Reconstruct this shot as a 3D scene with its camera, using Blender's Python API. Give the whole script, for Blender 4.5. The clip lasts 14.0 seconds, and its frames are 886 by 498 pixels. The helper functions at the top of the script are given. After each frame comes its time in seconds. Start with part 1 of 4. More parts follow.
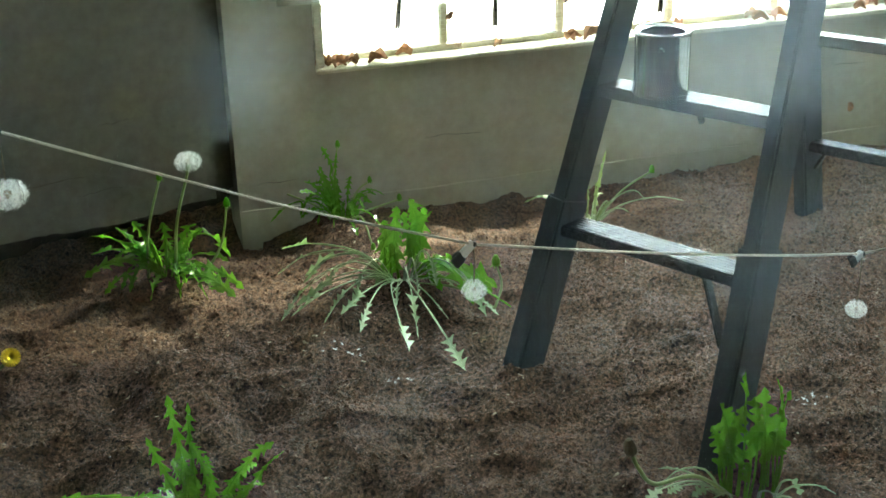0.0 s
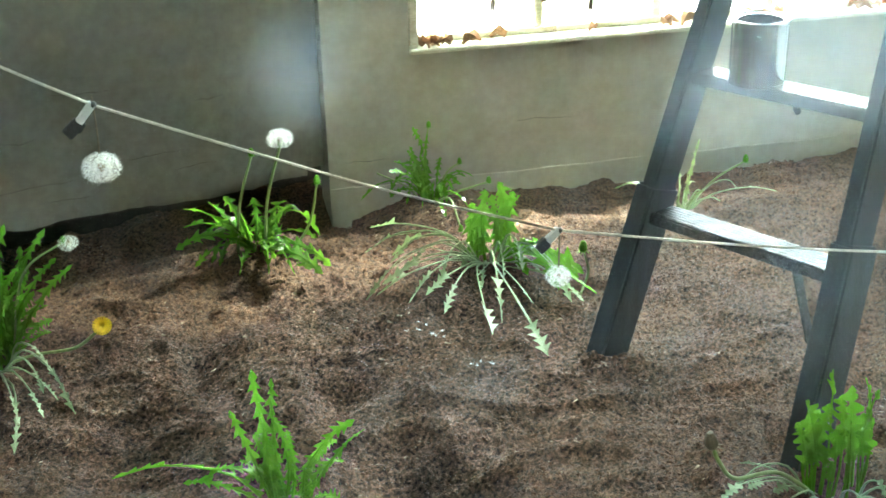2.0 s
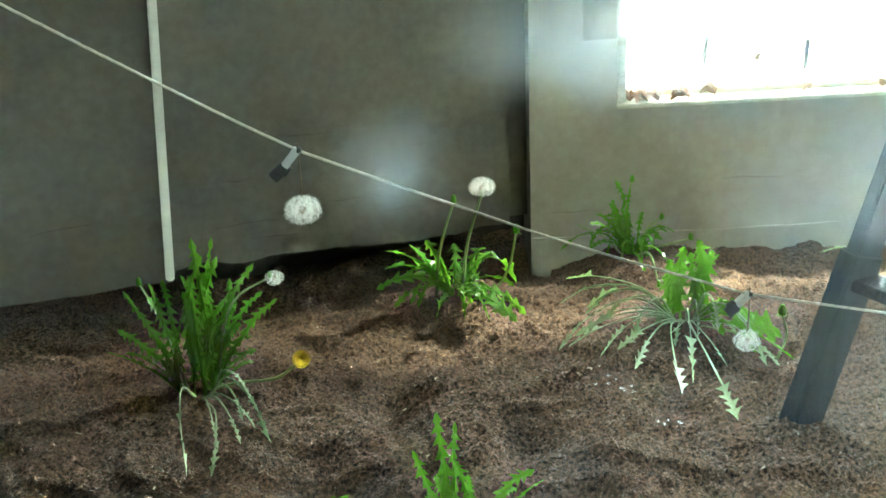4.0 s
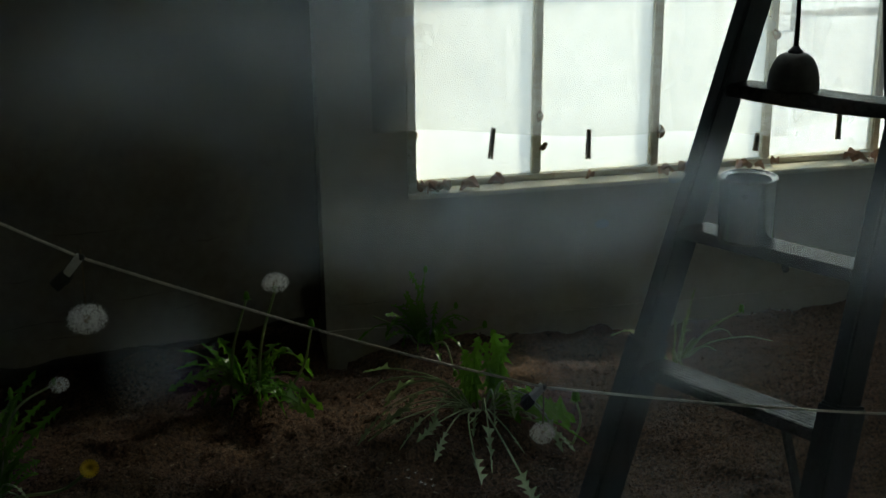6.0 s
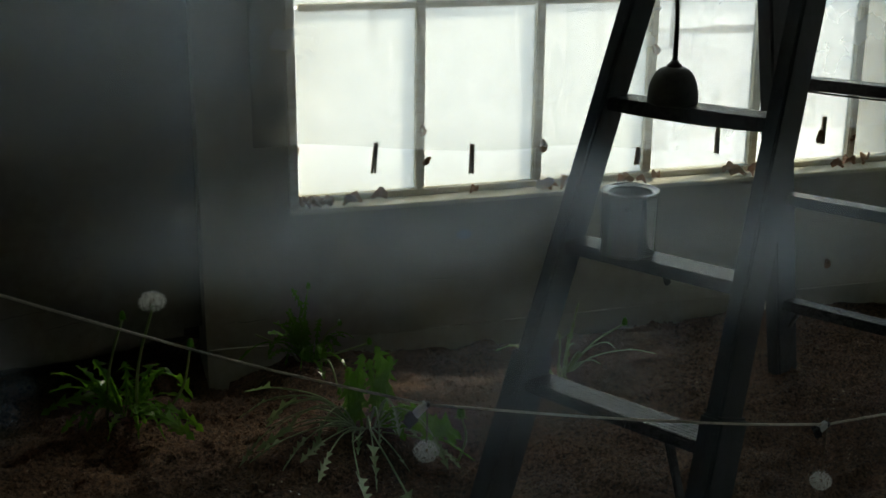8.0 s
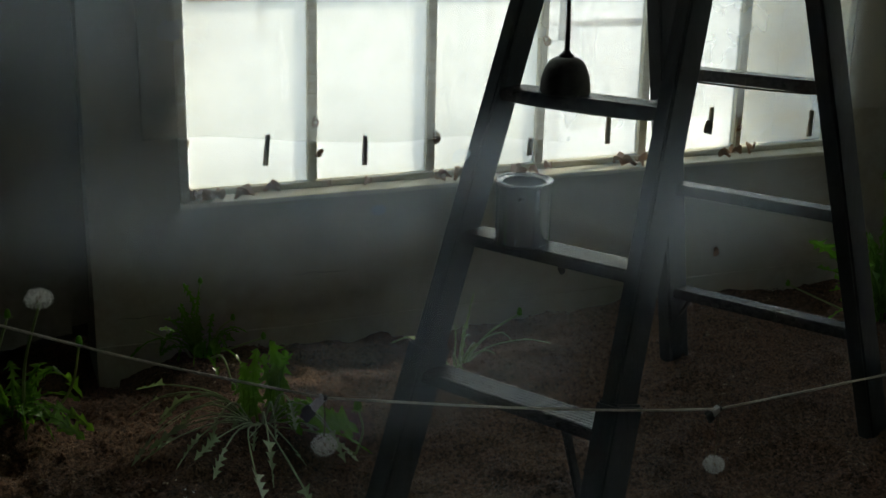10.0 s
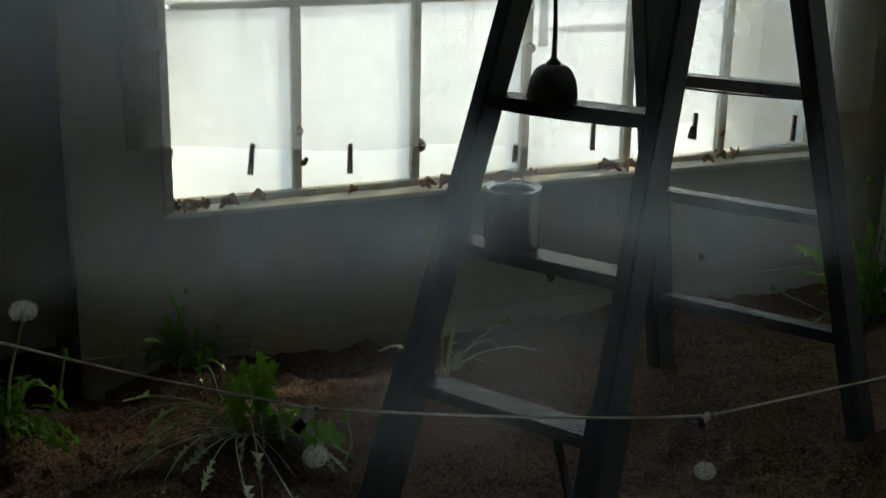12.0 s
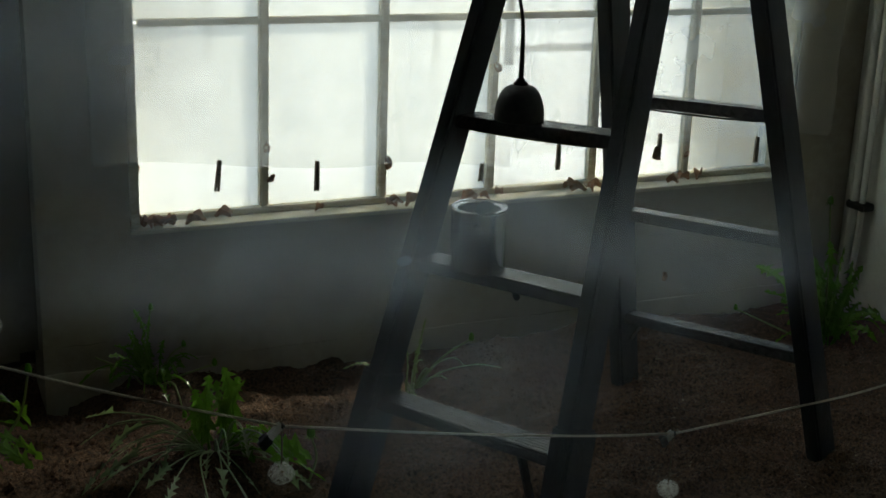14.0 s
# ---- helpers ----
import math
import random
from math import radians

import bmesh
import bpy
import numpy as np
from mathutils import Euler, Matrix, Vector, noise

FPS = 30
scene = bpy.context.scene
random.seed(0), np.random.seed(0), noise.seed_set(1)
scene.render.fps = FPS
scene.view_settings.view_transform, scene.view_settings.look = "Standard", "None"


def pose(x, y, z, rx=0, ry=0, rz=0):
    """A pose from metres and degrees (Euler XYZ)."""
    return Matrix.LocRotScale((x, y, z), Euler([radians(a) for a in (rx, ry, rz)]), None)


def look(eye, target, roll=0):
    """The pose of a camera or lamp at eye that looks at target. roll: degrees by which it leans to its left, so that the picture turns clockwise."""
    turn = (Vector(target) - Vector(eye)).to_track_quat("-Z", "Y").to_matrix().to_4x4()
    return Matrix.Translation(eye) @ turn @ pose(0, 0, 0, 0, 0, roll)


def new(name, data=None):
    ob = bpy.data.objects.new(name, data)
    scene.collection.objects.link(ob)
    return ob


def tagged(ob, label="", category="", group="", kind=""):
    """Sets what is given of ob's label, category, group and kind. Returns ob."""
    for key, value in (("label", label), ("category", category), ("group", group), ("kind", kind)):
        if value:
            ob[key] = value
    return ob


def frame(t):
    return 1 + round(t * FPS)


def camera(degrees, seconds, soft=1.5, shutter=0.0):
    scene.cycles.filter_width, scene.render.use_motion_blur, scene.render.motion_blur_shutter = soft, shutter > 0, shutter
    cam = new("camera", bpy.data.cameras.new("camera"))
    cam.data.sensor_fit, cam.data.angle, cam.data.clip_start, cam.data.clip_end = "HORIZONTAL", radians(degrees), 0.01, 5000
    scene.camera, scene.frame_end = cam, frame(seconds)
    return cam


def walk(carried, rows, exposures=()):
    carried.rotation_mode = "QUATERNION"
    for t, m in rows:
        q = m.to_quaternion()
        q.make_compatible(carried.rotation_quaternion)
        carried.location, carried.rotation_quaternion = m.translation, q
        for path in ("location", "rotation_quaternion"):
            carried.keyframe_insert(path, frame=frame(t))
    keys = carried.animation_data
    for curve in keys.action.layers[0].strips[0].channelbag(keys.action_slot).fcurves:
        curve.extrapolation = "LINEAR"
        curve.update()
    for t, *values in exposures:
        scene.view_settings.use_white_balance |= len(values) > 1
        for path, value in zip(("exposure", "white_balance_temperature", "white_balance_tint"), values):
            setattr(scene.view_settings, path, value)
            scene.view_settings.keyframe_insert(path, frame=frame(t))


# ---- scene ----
PATH = [
    (0, (-0.702, -3.298, 1.312), (-0.159, -1.541, 0.524), -1.6),
    (0.5, (-0.699, -3.293, 1.315), (-0.16, -1.547, 0.501), -1.2),
    (1, (-0.702, -3.293, 1.318), (-0.164, -1.551, 0.498), -0.7),
    (1.5, (-0.699, -3.3, 1.319), (-0.211, -1.536, 0.512), -1.1),
    (2, (-0.691, -3.297, 1.316), (-0.287, -1.514, 0.504), -1.5),
    (2.5, (-0.683, -3.31, 1.321), (-0.359, -1.509, 0.514), -1.3),
    (2.7, (-0.672, -3.306, 1.32), (-0.424, -1.491, 0.519), -1.7),
    (4.8, (-0.647, -3.337, 1.349), (-0.569, -1.464, 0.652), -2.3),
    (5, (-0.644, -3.324, 1.35), (-0.484, -1.452, 0.663), -1.9),
    (5.5, (-0.648, -3.313, 1.359), (-0.293, -1.454, 0.712), -0.8),
    (6, (-0.647, -3.302, 1.36), (-0.243, -1.447, 0.731), -0.6),
    (6.5, (-0.647, -3.296, 1.353), (-0.228, -1.441, 0.735), -0.5),
    (7, (-0.635, -3.29, 1.349), (-0.207, -1.435, 0.736), -0.3),
    (7.5, (-0.634, -3.281, 1.348), (-0.099, -1.453, 0.74), 0.4),
    (8, (-0.629, -3.271, 1.348), (-0.056, -1.453, 0.742), 0.5),
    (8.5, (-0.626, -3.264, 1.342), (-0.016, -1.458, 0.738), 0.8),
    (9, (-0.625, -3.261, 1.339), (0.042, -1.479, 0.721), 1.3),
    (11.5, (-0.642, -3.249, 1.341), (0.112, -1.498, 0.737), 1.1),
    (12, (-0.642, -3.244, 1.341), (0.115, -1.494, 0.738), 1.1),
    (12.5, (-0.648, -3.244, 1.341), (0.118, -1.496, 0.741), 1.2),
    (13, (-0.648, -3.245, 1.342), (0.153, -1.512, 0.746), 1.6),
    (13.5, (-0.653, -3.248, 1.345), (0.154, -1.517, 0.753), 1.8),
    (14, (-0.652, -3.254, 1.348), (0.158, -1.519, 0.771), 2.0),
]
cam = camera(37.6, 14.0, shutter=0.4)
EXPOSURES = [(0, 5.5, 6200, -9), (0.5, 6.05, 6150, -9), (1.0, 6.2, 6150, -9), (1.5, 6.25, 6150, -9), (2.5, 6.65, 6100, -8), (2.7, 6.65, 6100, -9), (4.8, 5.0, 6400, -14), (5.0, 4.5, 6450, -14),
             (5.5, 3.0, 6500, -13), (6.0, 2.05, 6650, -6), (6.5, 1.9, 6700, -3), (7.5, 2.0, 6800, -2), (9.0, 2.1, 6800, -1), (11.5, 2.05, 6800, -1), (14.0, 2.0, 6800, -2)]
walk(cam, [(t, look(eye, target, roll)) for t, eye, target, roll in PATH], EXPOSURES)

# ---- world and sun ----
SUN_ELEVATION, SUN_AZIMUTH = 36.0, 72.0      # azimuth: from +y towards +x
world = bpy.data.worlds.new("world")
scene.world = world
world.use_nodes = True
wn = world.node_tree.nodes
sky = wn.new("ShaderNodeTexSky")
sky.sky_type = "NISHITA"
sky.sun_disc = False
sky.sun_elevation = radians(SUN_ELEVATION)
sky.sun_rotation = radians(SUN_AZIMUTH)
wn["Background"].inputs["Strength"].default_value = 0.135
world.node_tree.links.new(sky.outputs["Color"], wn["Background"].inputs["Color"])
sun_way = Vector((math.sin(radians(SUN_AZIMUTH)) * math.cos(radians(SUN_ELEVATION)),
                  math.cos(radians(SUN_AZIMUTH)) * math.cos(radians(SUN_ELEVATION)), math.sin(radians(SUN_ELEVATION))))
sun = new("sun", bpy.data.lights.new("sun", "SUN"))
sun.data.energy, sun.data.angle, sun.data.color = 4.2, radians(5.0), (1.0, 0.92, 0.80)
sun.matrix_world = look(sun_way * 20, (0, 0, 0))


# ---- materials ----
def material(name, dark, light, rough=0.8, scale=20.0, fine=160.0, bump=0.3, metal=0.0, depth=0.004, stretch=(1, 1, 1), span=(0.28, 0.75)):
    """Two-scale colour variation between dark and light, with fine relief."""
    m = bpy.data.materials.new(name)
    m.use_nodes = True
    nodes, link = m.node_tree.nodes, m.node_tree.links.new
    shader = nodes["Principled BSDF"]
    where = nodes.new("ShaderNodeTexCoord")
    mapping = nodes.new("ShaderNodeMapping")
    mapping.inputs["Scale"].default_value = stretch
    link(where.outputs["Object"], mapping.inputs["Vector"])
    coarse, grain = nodes.new("ShaderNodeTexNoise"), nodes.new("ShaderNodeTexNoise")
    for tex, size, detail in ((coarse, scale, 6), (grain, fine, 4)):
        tex.inputs["Scale"].default_value = size
        tex.inputs["Detail"].default_value = detail
        tex.inputs["Roughness"].default_value = 0.62
        link(mapping.outputs["Vector"], tex.inputs["Vector"])
    add = nodes.new("ShaderNodeMath")
    add.operation = "MULTIPLY_ADD"
    link(grain.outputs["Fac"], add.inputs[0])
    add.inputs[1].default_value = 0.55
    half = nodes.new("ShaderNodeMath")
    half.operation = "MULTIPLY_ADD"
    link(coarse.outputs["Fac"], half.inputs[0])
    half.inputs[1].default_value, half.inputs[2].default_value = 0.9, -0.22
    link(half.outputs[0], add.inputs[2])
    ramp = nodes.new("ShaderNodeValToRGB")
    ramp.color_ramp.elements[0].position, ramp.color_ramp.elements[1].position = span
    ramp.color_ramp.elements[0].color, ramp.color_ramp.elements[1].color = (*dark, 1), (*light, 1)
    link(add.outputs[0], ramp.inputs["Fac"])
    link(ramp.outputs["Color"], shader.inputs["Base Color"])
    relief = nodes.new("ShaderNodeBump")
    relief.inputs["Strength"].default_value, relief.inputs["Distance"].default_value = bump, depth
    link(add.outputs[0], relief.inputs["Height"])
    link(relief.outputs["Normal"], shader.inputs["Normal"])
    shader.inputs["Roughness"].default_value, shader.inputs["Metallic"].default_value = rough, metal
    return m


def leaf_material(name, dark, light, through_light, gloss=0.35):
    """A thin leaf: glossy upper skin and light coming through."""
    m = material(name, dark, light, gloss, 9.0, 70.0, 0.35, 0.0, 0.002)
    nodes, link = m.node_tree.nodes, m.node_tree.links.new
    shader, out = nodes["Principled BSDF"], nodes["Material Output"]
    shader.inputs["Specular IOR Level"].default_value = 0.95
    glow = nodes.new("ShaderNodeBsdfTranslucent")
    glow.inputs["Color"].default_value = (*through_light, 1)
    mix = nodes.new("ShaderNodeMixShader")
    mix.inputs["Fac"].default_value = 0.40
    link(shader.outputs[0], mix.inputs[1])
    link(glow.outputs[0], mix.inputs[2])
    link(mix.outputs[0], out.inputs["Surface"])
    return m


def film_material(name, veil, tint, scale, low=0.35, high=0.7, glossy=0.04, clarity=1.0):
    """Dusty, greasy or haze-painted glass: clear, with a milky film that scatters light where it is thick."""
    m = bpy.data.materials.new(name)
    m.use_nodes = True
    nodes, link = m.node_tree.nodes, m.node_tree.links.new
    nodes.remove(nodes["Principled BSDF"])
    out = nodes["Material Output"]
    where = nodes.new("ShaderNodeTexCoord")
    tex = nodes.new("ShaderNodeTexNoise")
    tex.inputs["Scale"].default_value, tex.inputs["Detail"].default_value = scale, 5
    link(where.outputs["Object"], tex.inputs["Vector"])
    span = nodes.new("ShaderNodeMapRange")
    span.inputs["From Min"].default_value, span.inputs["From Max"].default_value = low, high
    span.inputs["To Min"].default_value, span.inputs["To Max"].default_value = veil[0], veil[1]
    link(tex.outputs["Fac"], span.inputs["Value"])
    clear, film, shine = nodes.new("ShaderNodeBsdfTransparent"), nodes.new("ShaderNodeBsdfTranslucent"), nodes.new("ShaderNodeBsdfGlossy")
    film.inputs["Color"].default_value = (*tint, 1)
    clear.inputs["Color"].default_value = (clarity, clarity, clarity * 0.99, 1)
    shine.inputs["Roughness"].default_value = 0.02
    mix, top = nodes.new("ShaderNodeMixShader"), nodes.new("ShaderNodeMixShader")
    link(span.outputs[0], mix.inputs["Fac"])
    link(clear.outputs[0], mix.inputs[1])
    link(film.outputs[0], mix.inputs[2])
    top.inputs["Fac"].default_value = glossy
    link(mix.outputs[0], top.inputs[1])
    link(shine.outputs[0], top.inputs[2])
    link(top.outputs[0], out.inputs["Surface"])
    return m


SOIL = material("soil", (0.010, 0.006, 0.0037), (0.200, 0.112, 0.066), 0.95, 120, 650, 1.0, 0, 0.012, span=(0.36, 0.72))
CRUMB = material("soil_crumb", (0.022, 0.013, 0.0085), (0.205, 0.118, 0.072), 0.95, 60, 300, 0.5)
FIBRE = material("peat_fibre", (0.045, 0.026, 0.016), (0.26, 0.15, 0.09), 0.9, 60, 300, 0.3)
CHIP = material("straw_chip", (0.14, 0.10, 0.06), (0.42, 0.34, 0.24), 0.8, 60, 300, 0.3)
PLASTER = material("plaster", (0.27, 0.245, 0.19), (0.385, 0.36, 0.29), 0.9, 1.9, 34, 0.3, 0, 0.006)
# Copy of the plaster with the side wall's shade put into its colour.
PLASTER_SHADED = material("plaster_shaded", (0.088, 0.080, 0.060), (0.160, 0.147, 0.114), 0.9, 1.7, 34, 0.3, 0, 0.006)
PALE = material("whitewash", (0.66, 0.66, 0.61), (0.82, 0.82, 0.77), 0.85, 3.0, 50, 0.3)
# Colour of the plaster cracks and of the shade in the gap.
CRACK_AND_SHADE = material("dark_gap", (0.02, 0.017, 0.014), (0.05, 0.04, 0.03), 0.95, 20, 120, 0.6)
WOOD_WHITE = material("chipped_white_paint", (0.36, 0.32, 0.2), (0.66, 0.63, 0.5), 0.6, 12, 90, 0.5, 0, 0.003, (1, 1, 3))
BLACKWOOD = material("tarred_wood", (0.008, 0.010, 0.013), (0.026, 0.034, 0.044), 0.6, 10, 120, 0.6, 0, 0.003, (4, 4, 0.6))
TREAD = material("worn_tread_wood", (0.012, 0.012, 0.013), (0.075, 0.078, 0.082), 0.2, 14, 120, 0.7, 0, 0.003, (1, 6, 6))
TIN = material("tin", (0.45, 0.45, 0.44), (0.62, 0.62, 0.61), 0.13, 6, 60, 0.08, 1.0, 0.001)
TIN_DARK = material("tin_dark", (0.16, 0.16, 0.16), (0.3, 0.3, 0.3), 0.35, 6, 60, 0.08, 1.0, 0.001)
IRON = material("dark_iron", (0.02, 0.02, 0.02), (0.06, 0.055, 0.05), 0.5, 20, 90, 0.3, 0.7)
OIL_TIN = material("oil_can_metal", (0.018, 0.018, 0.018), (0.05, 0.048, 0.045), 0.55, 20, 120, 0.2, 0.4)
ROPE = material("rope", (0.42, 0.38, 0.3), (0.72, 0.68, 0.58), 0.9, 90, 400, 0.5)
PEG = material("peg_wood", (0.09, 0.07, 0.045), (0.22, 0.17, 0.1), 0.8, 40, 200, 0.3)
BUTTERFLY_WING = material("butterfly_wing", (0.10, 0.045, 0.02), (0.36, 0.2, 0.10), 0.85, 40, 200, 0.4)
WHITE_SLEEVE = material("white_sleeve", (0.6, 0.6, 0.58), (0.8, 0.8, 0.78), 0.5, 30, 200, 0.1)
BLACK_TAPE = material("black_tape", (0.015, 0.015, 0.015), (0.035, 0.035, 0.035), 0.5, 30, 200, 0.2)
LEAF = leaf_material("dandelion_leaf", (0.036, 0.100, 0.012), (0.090, 0.20, 0.030), (0.24, 0.52, 0.04), 0.20)
# Pale leaf green, lightened further to paint in its gloss.
LEAF_PALE = leaf_material("pale_sheen_leaf", (0.20, 0.28, 0.13), (0.44, 0.52, 0.33), (0.26, 0.38, 0.14), 0.30)
LEAF_DARK = leaf_material("feathery_leaf", (0.030, 0.088, 0.011), (0.078, 0.175, 0.028), (0.20, 0.46, 0.035), 0.22)
STEM = leaf_material("stem", (0.14, 0.2, 0.06), (0.28, 0.33, 0.14), (0.25, 0.35, 0.1), 0.45)
PETAL = material("petal", (0.75, 0.45, 0.01), (0.9, 0.68, 0.03), 0.6, 60, 200, 0.2)
FLUFF = leaf_material("seed_fluff", (0.7, 0.7, 0.68), (0.85, 0.85, 0.83), (0.8, 0.8, 0.78), 0.9)
SEED = material("seed_core", (0.12, 0.08, 0.04), (0.3, 0.22, 0.12), 0.9, 90, 300, 0.5)
PANE_HAZY = film_material("dusty_pane", (0.50, 0.74), (0.57, 0.575, 0.57), 5.0, clarity=0.70)
PANE_CLEAR = film_material("clear_pane", (0.12, 0.30), (0.60, 0.62, 0.64), 6.0, clarity=0.62)
# For the unseen upper panes, made milky to diffuse the sun.
PANE_DIFFUSER = film_material("diffuser_pane", (0.86, 0.96), (0.88, 0.90, 0.92), 3.0)
SHEET = film_material("plastic_sheet", (0.16, 0.34), (0.80, 0.81, 0.80), 4.0, glossy=0.06, clarity=0.95)
SHEET_CLEAR = film_material("clear_plastic_sheet", (0.08, 0.2), (0.80, 0.82, 0.82), 4.0, glossy=0.06, clarity=0.93)
# Haze is painted into this film, besides the smudges of the glass.
HAZE_GRIME = film_material("hazy_greasy_glass", (0.0, 0.005), (0.80, 0.90, 1.0), 10.0, 0.40, 0.74, 0.0)


def haze_smear_glass(m, haze_smears):
    """Haze painted onto the glass with its greasy smearing: soft ragged ovals (x, z, half width, half height,
    thickness).
    """
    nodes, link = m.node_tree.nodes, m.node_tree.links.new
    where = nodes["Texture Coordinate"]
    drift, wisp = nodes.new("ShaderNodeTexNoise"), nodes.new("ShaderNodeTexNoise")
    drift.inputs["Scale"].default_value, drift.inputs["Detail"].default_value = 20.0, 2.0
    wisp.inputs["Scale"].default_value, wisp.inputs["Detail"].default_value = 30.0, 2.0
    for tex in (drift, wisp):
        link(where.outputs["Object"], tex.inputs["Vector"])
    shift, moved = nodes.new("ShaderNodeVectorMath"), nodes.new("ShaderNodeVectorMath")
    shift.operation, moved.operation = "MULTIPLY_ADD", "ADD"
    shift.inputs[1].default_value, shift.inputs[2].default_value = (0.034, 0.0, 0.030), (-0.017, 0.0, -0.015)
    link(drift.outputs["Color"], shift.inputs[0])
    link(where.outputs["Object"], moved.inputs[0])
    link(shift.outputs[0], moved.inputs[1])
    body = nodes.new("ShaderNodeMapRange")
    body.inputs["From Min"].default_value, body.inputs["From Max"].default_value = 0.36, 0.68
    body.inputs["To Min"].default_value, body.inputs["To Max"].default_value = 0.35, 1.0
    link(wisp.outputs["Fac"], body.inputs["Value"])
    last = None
    for x, z, wide, high, thick in haze_smears:
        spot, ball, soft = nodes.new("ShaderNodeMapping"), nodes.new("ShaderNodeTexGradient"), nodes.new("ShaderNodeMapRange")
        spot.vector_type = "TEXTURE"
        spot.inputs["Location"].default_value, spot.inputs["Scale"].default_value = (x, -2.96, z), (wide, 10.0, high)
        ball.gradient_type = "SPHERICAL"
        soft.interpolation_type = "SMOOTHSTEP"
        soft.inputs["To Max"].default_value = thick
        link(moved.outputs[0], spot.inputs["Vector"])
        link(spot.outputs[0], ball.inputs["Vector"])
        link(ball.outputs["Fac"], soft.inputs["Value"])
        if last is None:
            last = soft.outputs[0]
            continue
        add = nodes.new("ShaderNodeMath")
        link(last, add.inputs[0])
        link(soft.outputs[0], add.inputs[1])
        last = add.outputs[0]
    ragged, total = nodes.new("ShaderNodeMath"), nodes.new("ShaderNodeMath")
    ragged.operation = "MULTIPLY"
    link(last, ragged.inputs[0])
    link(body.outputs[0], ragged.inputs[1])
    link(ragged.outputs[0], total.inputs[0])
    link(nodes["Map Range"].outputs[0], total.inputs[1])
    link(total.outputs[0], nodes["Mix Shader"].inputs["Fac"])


# Ovals put haze below the sill and around the ladder.
haze_smear_glass(HAZE_GRIME, [(-0.525, 1.254, 0.120, 0.030, 0.36), (-0.430, 1.238, 0.055, 0.032, 0.26), (-0.505, 1.208, 0.060, 0.034, 0.14), (-0.650, 1.216, 0.020, 0.026, 0.06),
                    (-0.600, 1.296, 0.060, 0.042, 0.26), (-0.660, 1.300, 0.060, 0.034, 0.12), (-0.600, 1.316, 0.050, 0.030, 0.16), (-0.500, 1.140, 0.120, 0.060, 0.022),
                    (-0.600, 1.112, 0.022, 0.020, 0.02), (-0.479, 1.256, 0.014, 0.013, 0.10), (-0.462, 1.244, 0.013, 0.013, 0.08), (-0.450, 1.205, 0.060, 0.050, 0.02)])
SNOW = material("snow", (0.50, 0.51, 0.53), (0.74, 0.75, 0.76), 0.8, 0.6, 12, 0.4, 0, 0.05)
BARK = material("bark", (0.10, 0.085, 0.07), (0.22, 0.19, 0.16), 0.95, 6, 60, 0.6)
YELLOW_WALL = material("ochre_render", (0.42, 0.33, 0.18), (0.55, 0.45, 0.27), 0.9, 1.5, 20, 0.3)


# ---- building helpers ----
def mesh_object(name, bm, mat, parent=None, label="", smooth=False):
    data = bpy.data.meshes.new(name)
    bm.normal_update()
    bm.to_mesh(data)
    bm.free()
    for one in mat if isinstance(mat, (list, tuple)) else [mat]:
        data.materials.append(one)
    if smooth:
        data.polygons.foreach_set("use_smooth", [True] * len(data.polygons))
    ob = new(name, data)
    if parent:
        ob.parent = parent
    if label:
        ob["label"] = label
    return ob


def part(name, bm, mat, parent, label="", smooth=False):
    return mesh_object(name, bm, mat, parent, label, smooth)


def thing(name, place, label, category, group=""):
    ob = new(name)
    ob.empty_display_size = 0.05
    ob.matrix_basis = place if isinstance(place, Matrix) else Matrix.Translation(place)
    return tagged(ob, label, category, group)


def box(bm, x0, x1, y0, y1, z0, z1, bevel=0.0, m=None):
    made = bmesh.ops.create_cube(bm, size=1.0)["verts"]
    bmesh.ops.transform(bm, verts=made, matrix=Matrix.LocRotScale(((x0 + x1) / 2, (y0 + y1) / 2, (z0 + z1) / 2), None, (x1 - x0, y1 - y0, z1 - z0)))
    if bevel:
        edges = list({e for v in made for e in v.link_edges})
        made = bmesh.ops.bevel(bm, geom=edges, offset=bevel, segments=2, affect="EDGES")["verts"] + [v for v in made if v.is_valid]
    if m is not None:
        bmesh.ops.transform(bm, verts=list(set(made)), matrix=m)
    return bm


def beam(bm, a, b, side, w, d, bevel=0.004):
    """A bar from a to b, w wide along side and d deep across it."""
    a, b = Vector(a), Vector(b)
    axis = (b - a).normalized()
    x = (Vector(side) - axis * Vector(side).dot(axis)).normalized()
    y = axis.cross(x)
    m = Matrix((x, y, axis)).transposed().to_4x4()
    m.translation = (a + b) / 2
    return box(bm, -w / 2, w / 2, -d / 2, d / 2, -(b - a).length / 2, (b - a).length / 2, bevel, m)


def tube(bm, points, radii, sides=8, closed=True):
    """A round bar through points."""
    points = [Vector(p) for p in points]
    if not isinstance(radii, (list, tuple)):
        radii = [radii] * len(points)
    rings, across = [], None
    for i, p in enumerate(points):
        way = (points[min(i + 1, len(points) - 1)] - points[max(i - 1, 0)]).normalized()
        if across is None:
            across = way.orthogonal().normalized()
        across = (across - way * across.dot(way)).normalized()
        other = way.cross(across)
        rings.append([bm.verts.new(p + (across * math.cos(k * math.tau / sides) + other * math.sin(k * math.tau / sides)) * radii[i]) for k in range(sides)])
    for low, high in zip(rings, rings[1:]):
        for k in range(sides):
            bm.faces.new((low[k], low[(k + 1) % sides], high[(k + 1) % sides], high[k]))
    if closed:
        bm.faces.new(rings[0][::-1])
        bm.faces.new(rings[-1])
    return bm


